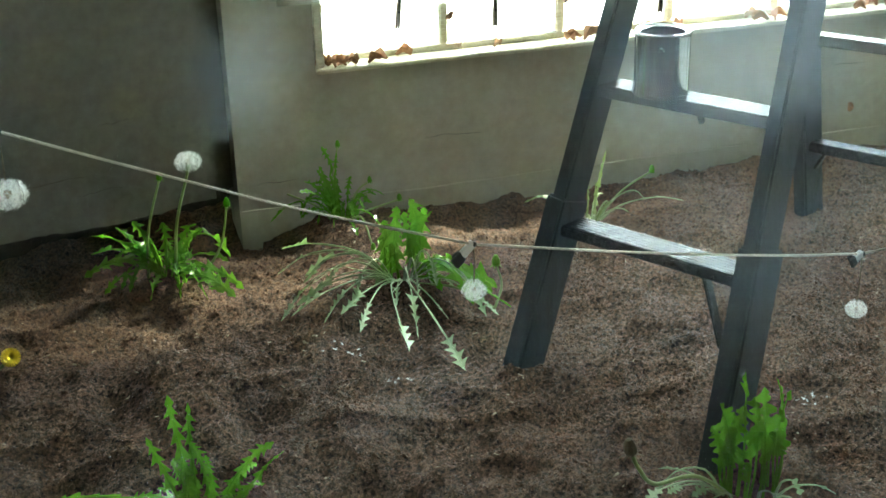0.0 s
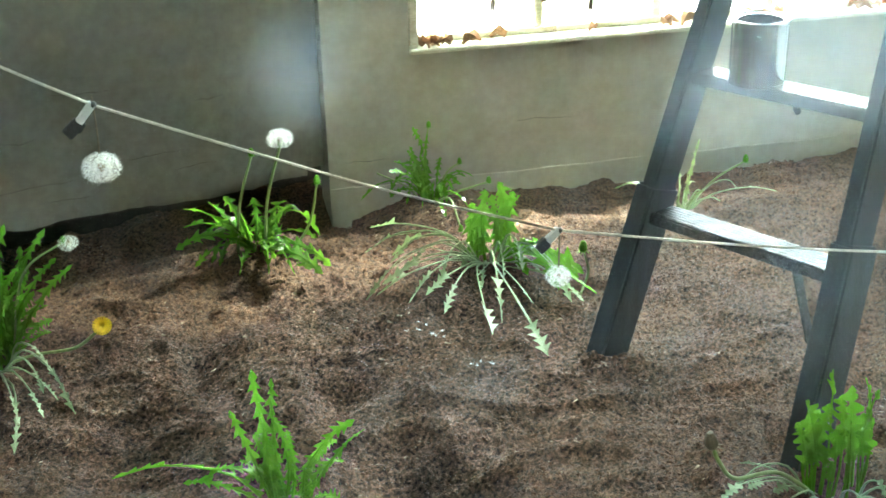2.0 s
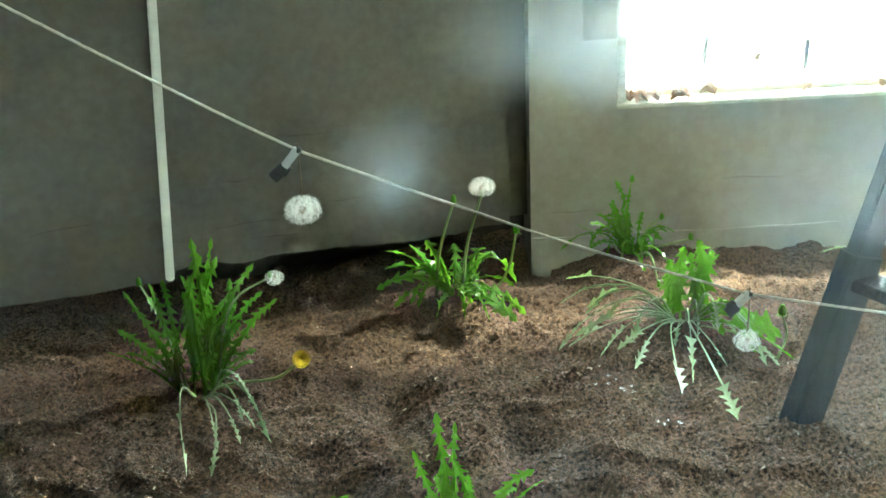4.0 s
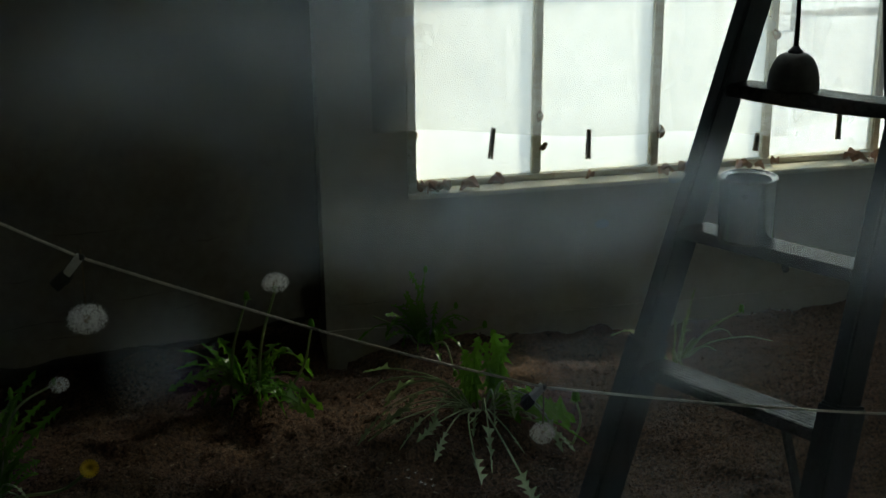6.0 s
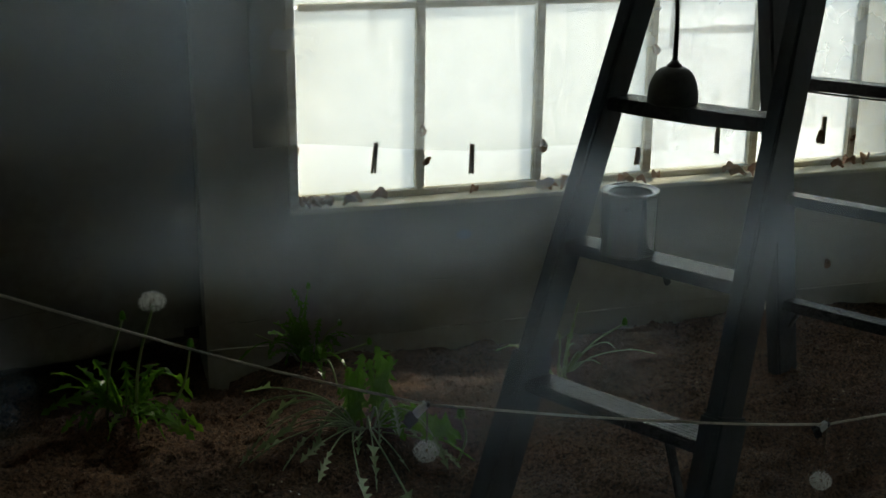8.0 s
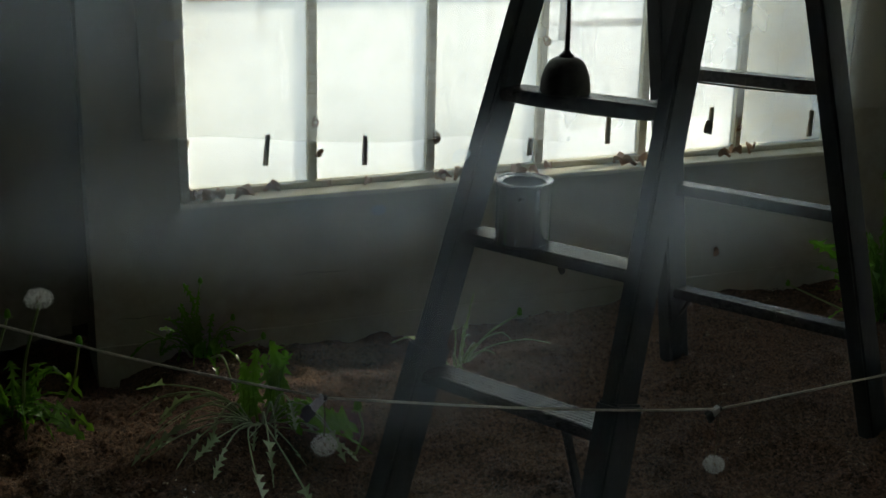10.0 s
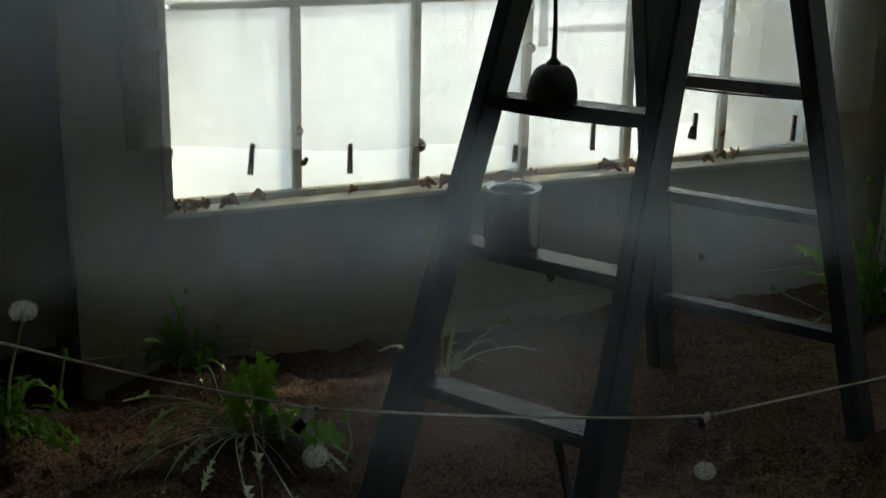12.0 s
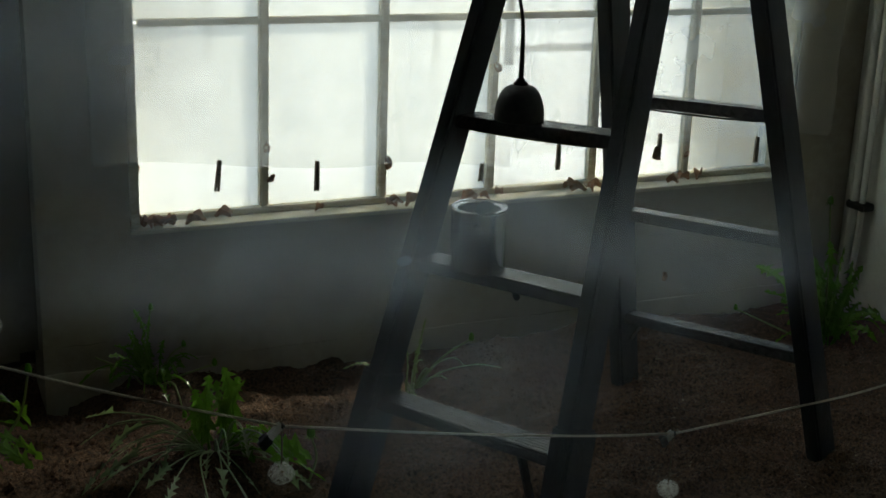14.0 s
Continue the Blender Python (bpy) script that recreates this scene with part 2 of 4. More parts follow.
def lathe(bm, profile, sides=40, m=None):
    rings = []
    for r, z in profile:
        rings.append([bm.verts.new((r * math.cos(k * math.tau / sides), r * math.sin(k * math.tau / sides), z)) for k in range(sides)])
    for low, high in zip(rings, rings[1:]):
        for k in range(sides):
            bm.faces.new((low[k], low[(k + 1) % sides], high[(k + 1) % sides], high[k]))
    if m is not None:
        bmesh.ops.transform(bm, verts=[v for ring in rings for v in ring], matrix=m)
    return bm


def curve_points(points, steps):
    """A smooth line through a few points."""
    pts = [Vector(p) for p in points]
    pts = [pts[0] * 2 - pts[1]] + pts + [pts[-1] * 2 - pts[-2]]
    out = []
    for i in range(1, len(pts) - 2):
        a, b, c, d = pts[i - 1:i + 3]
        for k in range(steps):
            s = k / steps
            out.append(0.5 * (2 * b + (c - a) * s + (2 * a - 5 * b + 4 * c - d) * s * s + (3 * b - a - 3 * c + d) * s ** 3))
    return out + [pts[-2]]


# ---- the ground ----
MOUNDS = [(-0.50, -0.42, 0.050, 0.18), (0.02, -0.60, 0.065, 0.15), (0.0, -0.22, 0.055, 0.16), (1.14, -0.60, 0.035, 0.11), (-1.1, -0.75, 0.03, 0.2),
          (-0.85, -0.50, 0.02, 0.22), (-0.2, -0.95, 0.025, 0.25), (-0.55, -0.90, 0.035, 0.16), (0.75, -0.6, 0.015, 0.3), (0.72, -1.30, 0.02, 0.2),
          (-0.67, -0.86, -0.080, 0.080), (-0.27, -1.39, -0.095, 0.12), (-0.40, -1.03, -0.048, 0.07), (-0.09, -0.93, -0.048, 0.07), (0.13, -0.92, -0.045, 0.08),
          (-0.50, -0.55, -0.045, 0.09), (-0.80, -1.12, -0.075, 0.12), (0.30, -1.0, -0.015, 0.08), (0.03, -0.75, -0.020, 0.07), (0.92, -1.2, -0.03, 0.08)]


def soil_height(x, y):
    z = 0.0
    for mx, my, up, wide in MOUNDS:
        z += up * math.exp(-((x - mx) ** 2 + (y - my) ** 2) / (2 * wide * wide * 0.45))
    along, off = (x + 0.265) * 0.968 + (y + 0.075) * 0.25, (y + 0.075) * 0.968 - (x + 0.265) * 0.25
    if along < 0.05:
        z -= 0.035 * math.exp(-((off + 0.0) / 0.10) ** 2)
    p = Vector((x, y, 0))
    ridge = 1.0 - abs(noise.noise(Vector((x * 4.2 + 7, y * 7.5, 2)))) * 2.2
    z += 0.022 * noise.noise(p * 2.7) + 0.022 * max(0.0, ridge) ** 3 - 0.012 + 0.016 * noise.noise(p * 7.0 + Vector((3, 1, 0)))
    z += 0.013 * noise.noise(Vector((x * 11, y * 15, 0))) + 0.006 * noise.noise(p * 34.0) + 0.0055 * noise.noise(p * 75.0) + 0.003 * noise.noise(p * 120.0)
    return z


def build_ground():
    xs = np.concatenate((np.arange(-3.2, -1.5, 0.03), np.arange(-1.5, 1.6, 0.0075), np.arange(1.6, 2.4, 0.015)))
    ys = np.concatenate((np.arange(-3.62, -1.95, 0.03), np.arange(-1.95, -0.9, 0.0065), np.arange(-0.9, 0.24, 0.010)))
    verts = [(x, y, soil_height(x, y)) for y in ys for x in xs]
    n = len(xs)
    faces = [(j * n + i, j * n + i + 1, (j + 1) * n + i + 1, (j + 1) * n + i) for j in range(len(ys) - 1) for i in range(n - 1)]
    data = bpy.data.meshes.new("ground")
    data.from_pydata(verts, [], faces)
    data.materials.append(SOIL)
    data.polygons.foreach_set("use_smooth", [True] * len(data.polygons))
    return tagged(new("ground", data), "dark brown loose peat soil with mounds and hollows", "soil", kind="structure")


build_ground()


def build_crumbs(name, count, mat, small, large, flat, seed, label, clusters=0.0):
    """Loose bits lying on the soil."""
    rng = np.random.default_rng(seed)
    shape = np.array([(1, 0, -0.5), (-0.5, 0.87, -0.5), (-0.5, -0.87, -0.5), (0.1, 0.1, 0.9), (-0.6, 0.2, 0.5)], float)
    tris = np.array([(0, 1, 3), (1, 2, 4), (2, 0, 3), (1, 4, 3), (2, 3, 4), (0, 2, 1)])
    verts, faces = [], []
    for k in range(count):
        x, y = rng.uniform(-1.75, 2.2), -rng.uniform(0.02, 1.0) ** 0.8 * 2.0
        if clusters and noise.noise(Vector((x * 6, y * 6, seed))) < clusters * rng.uniform(-0.3, 1.0):
            continue
        s = small + (large - small) * rng.random() ** 3
        a, b = rng.uniform(0, math.tau), rng.uniform(-0.9, 0.9)
        m = Matrix.Rotation(a, 3, "Z") @ Matrix.Rotation(b, 3, "X") @ Matrix.Diagonal((s * flat, s, s * (0.8 if flat == 1 else 0.35)))
        base = Vector((x, y, soil_height(x, y) + s * 0.3))
        first = len(verts)
        for p in shape:
            verts.append(m @ Vector(p * rng.uniform(0.7, 1.25, 3)) + base)
        faces += [tuple(first + t) for t in tris]
    data = bpy.data.meshes.new(name)
    data.from_pydata(verts, [], faces)
    data.materials.append(mat)
    return tagged(new(name, data), label, "soil", kind="stuff")


build_crumbs("soil_crumbs", 110000, CRUMB, 0.0012, 0.0062, 1, 5, "loose dark crumbs of peat on the soil", 0.0)
build_crumbs("peat_fibres", 30000, FIBRE, 0.0011, 0.0030, 4.0, 7, "fine brown peat fibres over the soil", 0.0)
build_crumbs("bark_chips", 5500, CHIP, 0.0012, 0.0036, 3.0, 6, "pale straw and bark flecks scattered on the soil", 0.3)


# ---- walls, ceiling ----
WALL_Y, WIN_X0, WIN_X1, WIN_Z0, WIN_Z1 = -0.075, -0.037, 2.02, 0.416, 2.93
CORNER_X, RIGHT_X, TOP = -0.265, 2.27, 3.3


def wall(name, mat, boxes, label, m=None):
    bm = bmesh.new()
    for b in boxes:
        box(bm, *b)
    ob = mesh_object(name, bm, mat)
    if m is not None:
        ob.matrix_basis = m
    return tagged(ob, label, "wall", kind="structure")


wall("wall_north", PLASTER, [(CORNER_X, WIN_X0, WALL_Y, 0.09, -0.1, TOP), (WIN_X1, RIGHT_X, WALL_Y, 0.09, -0.1, TOP),
                             (WIN_X0, WIN_X1, WALL_Y, 0.09, -0.1, WIN_Z0 - 0.006), (WIN_X0, WIN_X1, WALL_Y, 0.09, WIN_Z1, TOP)],
     "pale stained plaster wall under a wide window")
wall("wall_east", PALE, [(RIGHT_X, RIGHT_X + 0.15, -3.6, 0.09, -0.1, TOP)], "whitewashed side wall with a pipe")
# Unseen walls in the darkened plaster, so they bounce less fill.
wall("wall_south", PLASTER_SHADED, [(-3.35, 2.42, -3.75, -3.6, -0.1, TOP)], "unseen wall behind, plaster darkened to cut fill")
wall("wall_far_west", PLASTER_SHADED, [(-3.35, -3.2, -3.75, -0.6, -0.1, TOP)], "unseen end wall, plaster darkened to cut fill")
# Ceiling is out of view, made pale to reflect window light down.
wall("ceiling", PALE, [(-3.35, 2.42, -3.75, 0.09, TOP, TOP + 0.12)], "unseen ceiling, whitened to bounce window light")


def build_left_wall():
    """The side wall is cut off raggedly above the soil, over a dark hollow."""
    m = Matrix.Translation((CORNER_X, WALL_Y + 0.022, 0)) @ pose(0, 0, 0, 0, 0, 14.5)
    length, thick, steps = 3.1, 0.10, 220
    bm = bmesh.new()
    rows = []
    for i in range(steps + 1):
        x = -0.058 - length * i / steps
        low = 0.097 + 0.022 * noise.noise(Vector((x * 3.1, 2, 0))) + 0.012 * noise.noise(Vector((x * 11, 5, 0))) + 0.004 * noise.noise(Vector((x * 40, 5, 0)))
        if x > -0.16:
            low += 0.015 * (1 + x / 0.16)
        low += 0.022 * min(1.0, max(0.0, (-x - 0.45) / 0.3))
        if x < -0.95:
            low = 0.085 + 0.006 * noise.noise(Vector((x * 9, 5, 0)))
        rows.append([bm.verts.new(p) for p in ((x, 0, low), (x, 0, TOP), (x, thick, TOP), (x, thick, low + 0.01))])
    for a, b in zip(rows, rows[1:]):
        for k in range(4):
            bm.faces.new((a[k], a[(k + 1) % 4], b[(k + 1) % 4], b[k]))
    bm.faces.new(rows[0][::-1])
    bm.faces.new(rows[-1])
    ob = mesh_object("wall_west", bm, PLASTER_SHADED)
    ob.matrix_basis = m
    tagged(ob, "stained plaster wall, shade darkened into its grey, broken off raggedly above the soil", "wall", kind="structure")
    bm = bmesh.new()
    box(bm, -0.10, 0.02, 0.06, thick + 0.02, 0.10, TOP)
    recess = mesh_object("wall_recess", bm, PLASTER_SHADED)
    recess.matrix_basis = m
    tagged(recess, "narrow recessed strip of plaster beside the wall's end", "wall", kind="structure")
    # Dark backing puts shade in the gap; its lid and end stop sunlight.
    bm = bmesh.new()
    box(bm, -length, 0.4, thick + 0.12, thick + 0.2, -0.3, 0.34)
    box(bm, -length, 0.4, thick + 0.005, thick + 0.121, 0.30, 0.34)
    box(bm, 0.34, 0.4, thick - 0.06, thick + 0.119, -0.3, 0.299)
    back = mesh_object("gap_backing", bm, CRACK_AND_SHADE)
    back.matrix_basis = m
    tagged(back, "dark backing added as shade behind the broken foot of the wall", "wall", kind="structure")
    bm = bmesh.new()
    beam(bm, (-0.965, -0.006, 0.09), (-0.80, -0.006, TOP), (1, 0, 0), 0.022, 0.014, 0.004)
    strip = mesh_object("trim", bm, PALE)
    strip.matrix_basis = m
    tagged(strip, "narrow pale upright cover strip on the wall", "trim", kind="structure")


build_left_wall()


def build_cracks(m, spots, seed):
    """Thin cracks and scratches in the plaster."""
    rng = random.Random(seed)
    for x, z, length in spots:
        bm = bmesh.new()
        rows, z0 = [], z
        for k in range(15):
            z0 += rng.uniform(-0.0025, 0.0025)
            thick = 0.0007 * math.sin(math.pi * (k + 0.5) / 15) * rng.uniform(0.4, 1.3)
            rows.append((bm.verts.new((x + length * k / 14, -0.0015, z0 - thick)), bm.verts.new((x + length * k / 14, -0.0015, z0 + thick))))
        for a, b in zip(rows, rows[1:]):
            bm.faces.new((a[0], b[0], b[1], a[1]))
        ob = mesh_object("wall_crack", bm, CRACK_AND_SHADE)
        ob.matrix_basis = m
        tagged(ob, "thin dark crack in the plaster", "crack", kind="structure")


build_cracks(Matrix.Translation((CORNER_X, WALL_Y + 0.022, 0)) @ pose(0, 0, 0, 0, 0, 14.5),
             [(-0.86, 0.21, 0.22), (-0.74, 0.17, 0.12), (-0.55, 0.24, 0.16), (-0.82, 0.33, 0.09), (-0.42, 0.19, 0.12), (-0.7, 0.43, 0.18), (-0.35, 0.36, 0.1), (-1.3, 0.25, 0.2)], 41)
build_cracks(Matrix.Translation((0, WALL_Y, 0)), [(-0.22, 0.13, 0.12), (0.25, 0.2, 0.16), (0.7, 0.25, 0.2), (1.2, 0.16, 0.15), (1.5, 0.27, 0.12)], 42)


# ---- the window ----
PANE, ROW, SILL_Z = 0.335, 0.498, 0.432


def build_window():
    win = thing("window_1", (0, 0, 0), "wide old window with chipped cream glazing bars", "window")
    win["kind"] = "structure"
    bm = bmesh.new()
    box(bm, WIN_X0, WIN_X1, WALL_Y - 0.012, 0.05, WIN_Z0 - 0.006, WIN_Z0 + 0.006, 0.003)
    part("window_sill", bm, WOOD_WHITE, win, "cream painted wooden sill with flaking paint")
    bm = bmesh.new()
    box(bm, WIN_X0 + 0.012, WIN_X1 - 0.012, -0.018, 0.03, WIN_Z0 + 0.006, SILL_Z + 0.006, 0.003)
    part("bottom_rail", bm, WOOD_WHITE, win)
    for x in (WIN_X0 + 0.008, WIN_X1 - 0.02):
        bm = bmesh.new()
        box(bm, x - 0.004, x + 0.018, -0.072, 0.04, WIN_Z0 + 0.007, WIN_Z1, 0.003)
        part("jamb", bm, WOOD_WHITE, win)
    for k in range(1, 6):
        bm = bmesh.new()
        lean = (-0.012, 0.006, 0.0, 0.002, -0.006, 0.0)[k]
        beam(bm, (PANE * k - lean / 2, 0.004, SILL_Z + 0.006), (PANE * k + lean * 2, 0.004, WIN_Z1), (1, 0, 0), 0.024, 0.034, 0.004)
        part("glazing_bar", bm, WOOD_WHITE, win)
    for k in range(1, 6):
        for i in range(6):
            bm = bmesh.new()
            x0, x1 = PANE * i + 0.013, PANE * (i + 1) - 0.013
            box(bm, max(x0, 0.0), min(x1, WIN_X1 - 0.03), -0.012, 0.022, SILL_Z + ROW * k - 0.009, SILL_Z + ROW * k + 0.009, 0.003)
            part("cross_bar", bm, WOOD_WHITE, win)
    # Rows above the second are out of view, added as soft light.
    for j in range(5):
        for i in range(6):
            bm = bmesh.new()
            box(bm, PANE * i + 0.005, PANE * (i + 1) - 0.005, 0.006, 0.009, SILL_Z + ROW * j + 0.004, SILL_Z + ROW * (j + 1) - 0.004)
            part("pane", bm, PANE_DIFFUSER if j > 1 else PANE_HAZY if i < 3 else PANE_CLEAR, win, "unseen upper pane diffusing the sun" if j > 1 else "milky dusty pane" if i < 3 else "")
    return win


build_window()

# Wall-to-wall screen added to carry the painted haze.
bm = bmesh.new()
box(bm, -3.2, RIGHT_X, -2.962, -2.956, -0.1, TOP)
tagged(mesh_object("haze_partition", bm, HAZE_GRIME), "added glass screen in front of the planted room, smeared and painted with haze", "glass", kind="structure")
bm = bmesh.new()
steps = 160
rows = []
for i in range(steps + 1):
    x = CORNER_X + 0.005 + (RIGHT_X - CORNER_X - 0.01) * i / steps
    top = 0.060 + 0.004 * noise.noise(Vector((x * 6, 0, 0))) + 0.002 * noise.noise(Vector((x * 30, 1, 0)))
    rows.append([bm.verts.new(q) for q in ((x, WALL_Y - 0.0035, -0.1), (x, WALL_Y - 0.0035, top - 0.0015), (x, WALL_Y - 0.0005, top), (x, WALL_Y - 0.0005, -0.1))])
for one, two in zip(rows, rows[1:]):
    for k in range(3):
        bm.faces.new((one[k], two[k], two[k + 1], one[k + 1]))
tagged(mesh_object("baseboard", bm, PLASTER), "low plaster plinth with a cracked upper edge", "baseboard", kind="structure")

# ---- outdoors ----
bm = bmesh.new()
box(bm, -300, 300, 0.1, 600, -0.35, -0.3)
tagged(mesh_object("snow_ground", bm, SNOW), "patchy snow on the ground outdoors", "snow", kind="structure")
bm = bmesh.new()
patch = random.Random(31)
for k in range(60):
    x, y = patch.uniform(-6, 22), patch.uniform(1.5, 26)
    w, d = patch.uniform(0.3, 1.6) * (1 + y * 0.06), patch.uniform(0.12, 0.5) * (1 + y * 0.05)
    ring = [bm.verts.new((x + w * math.cos(a) * patch.uniform(0.6, 1.1), y + d * math.sin(a) * patch.uniform(0.6, 1.1), -0.296)) for a in [i * math.tau / 14 for i in range(14)]]
    bm.faces.new(ring)
tagged(mesh_object("bare_earth", bm, BARK), "bare brown patches between the snow", "earth", kind="stuff")


def build_tree(x, y, height, seed):
    """A bare tree: trunk, limbs and twigs."""
    rng = random.Random(seed)
    tree = thing("bare_tree", (x, y, -0.32), "leafless tree standing in the snow outdoors", "tree", "bare trees")
    trunk, limbs = bmesh.new(), bmesh.new()
    line = [Vector((0.08 * noise.noise(Vector((seed, k, 0))) * k, 0.05 * k * noise.noise(Vector((k, seed, 3))), height * k / 8)) for k in range(9)]
    tube(trunk, line, [0.03 * height / 2.2 * (1 - 0.85 * k / 8) for k in range(9)], 8)

    def grow(start, way, length, r, depth):
        pts = [start]
        for k in range(4):
            way = (way + Vector((rng.uniform(-0.3, 0.3), rng.uniform(-0.3, 0.3), rng.uniform(-0.1, 0.2)))).normalized()
            pts.append(pts[-1] + way * length / 4)
        tube(limbs, pts, [r * (1 - 0.2 * k) for k in range(5)], 5)
        if depth:
            for k in range(3):
                grow(pts[rng.choice((2, 3, 4))], (way + Vector((rng.uniform(-1, 1), rng.uniform(-1, 1), rng.uniform(-0.3, 0.6)))).normalized(), length * 0.6, r * 0.5, depth - 1)

    for k in range(9):
        a = k * 2.4
        grow(line[min(2 + k * 6 // 9, 8)], Vector((math.cos(a), math.sin(a), rng.uniform(0.1, 0.7))).normalized(), height * 0.32, 0.008 * height / 2.2, 2)
    part("trunk", trunk, BARK, tree)
    part("limbs", limbs, BARK, tree)


for k, (x, y, tall) in enumerate(((3.1, 5.0, 2.6), (4.4, 6.4, 3.0), (2.0, 7.0, 2.8), (6.4, 7.5, 3.2), (0.8, 8.0, 3.4), (5.4, 10.0, 4.0), (8.5, 12.0, 5.0), (3.2, 13.0, 5.0), (10.5, 10.0, 4.0))):
    build_tree(x, y, tall, k + 1)

bm = bmesh.new()
box(bm, 3.45, 6.0, 2.2, 2.5, -0.35, 3.2)
tagged(mesh_object("ochre_wall", bm, YELLOW_WALL), "ochre rendered wall of a neighbouring building", "wall", kind="structure")


# ---- the stepladder ----
def build_ladder():
    yaw = radians(-64.88)
    u, v = Vector((math.cos(yaw), math.sin(yaw), 0.046)), Vector((-math.sin(yaw), math.cos(yaw), 0))
    c = Vector((0.719, -1.039, 0))

    def front(z, s):
        return c - v * 0.4795 * (1 - z / 1.5355) + u * s * (0.2212 - 0.0643 * z) + Vector((0, 0, z))

    def back(z, s):
        return c + v * 0.6439 * (1 - z / 2.0654) + u * s * (0.2669 - 0.0854 * z) + Vector((0, 0, z))

    ladder = thing("stepladder", c, "old black wooden stepladder standing open on the soil", "ladder")
    inv = Matrix.Translation(-c)

    def add(name, bm, mat, label=""):
        bmesh.ops.transform(bm, verts=bm.verts[:], matrix=inv)
        return part(name, bm, mat, ladder, label)

    for s in (-1, 1):
        bm = bmesh.new()
        beam(bm, front(-0.06, s) + u * s * 0.034, front(1.62, s) + u * s * 0.034, v, 0.072, 0.034, 0.005)
        add("front_rail", bm, BLACKWOOD)
        bm = bmesh.new()
        beam(bm, front(-0.05, s) + u * s * 0.036, front(0.36, s) + u * s * 0.036, v, 0.084, 0.048, 0.005)
        add("foot_block", bm, BLACKWOOD)
        bm = bmesh.new()
        beam(bm, back(-0.06, s) + u * s * 0.012, back(1.62, s) + u * s * 0.012, v, 0.080, 0.040, 0.005)
        add("back_rail", bm, BLACKWOOD)
    for z in (0.313, 0.592, 0.871, 1.150, 1.428):
        bm = bmesh.new()
        beam(bm, front(z - 0.012, -1) - u * 0.018 + v * 0.006, front(z - 0.012, 1) + u * 0.018 + v * 0.006, v, 0.066, 0.024, 0.004)
        for k in range(6):
            off = v * (-0.020 + 0.0104 * k) + Vector((0, 0, -0.0007))
            beam(bm, front(z, -1) - u * 0.01 + off, front(z, 1) + u * 0.01 + off, v, 0.0065, 0.003, 0.0)
        add("tread", bm, TREAD, "worn wooden tread with lengthwise grooves")
    for z in (0.250, 0.548, 0.845, 1.143, 1.44):
        bm = bmesh.new()
        beam(bm, back(z - 0.012, -1), back(z - 0.012, 1), v, 0.050, 0.026, 0.004)
        add("rung", bm, TREAD)
    for z, leg, low in ((0.873, front, 0.004), (1.151, front, 0.004), (0.845, back, 0.005), (1.143, back, 0.005)):
        bm = bmesh.new()
        line = [leg(z - 0.026, -1).lerp(leg(z - 0.026, 1), k / 8) - v * 0.012 - Vector((0, 0, low * math.sin(math.pi * k / 8) ** 0.6)) for k in range(9)]
        tube(bm, line, 0.0024, 7)
        add("tie_rod", bm, IRON, "thin iron rod slung under the step")
    bm = bmesh.new()
    beam(bm, front(0.575, 0) + u * 0.020 + v * 0.02, front(0.555, 0) + u * 0.020 + v * 0.02, u, 0.022, 0.008, 0.002)
    beam(bm, front(0.556, 0) + u * 0.022 + v * 0.02, front(0.545, 0) + u * 0.034 + v * 0.02, u, 0.012, 0.008, 0.002)
    add("bracket", bm, IRON, "small dark iron bracket under the step")
    bm = bmesh.new()
    beam(bm, back(0.17, -1) + u * 0.012, back(0.235, -1) + u * 0.05, v, 0.016, 0.007, 0.002)
    add("brace", bm, IRON)
    bm = bmesh.new()
    beam(bm, front(0.17, 1) - u * 0.006, front(0.305, 1) - u * 0.08, v, 0.02, 0.008, 0.002)
    add("brace", bm, IRON)
    bm = bmesh.new()
    beam(bm, c + v * 0.083 + Vector((0, 0, 1.635)) - u * 0.18, c + v * 0.083 + Vector((0, 0, 1.635)) + u * 0.18, v, 0.22, 0.03, 0.005)
    add("top_cap", bm, BLACKWOOD)
    return front, back, u, v


front, back, LU, LV = build_ladder()


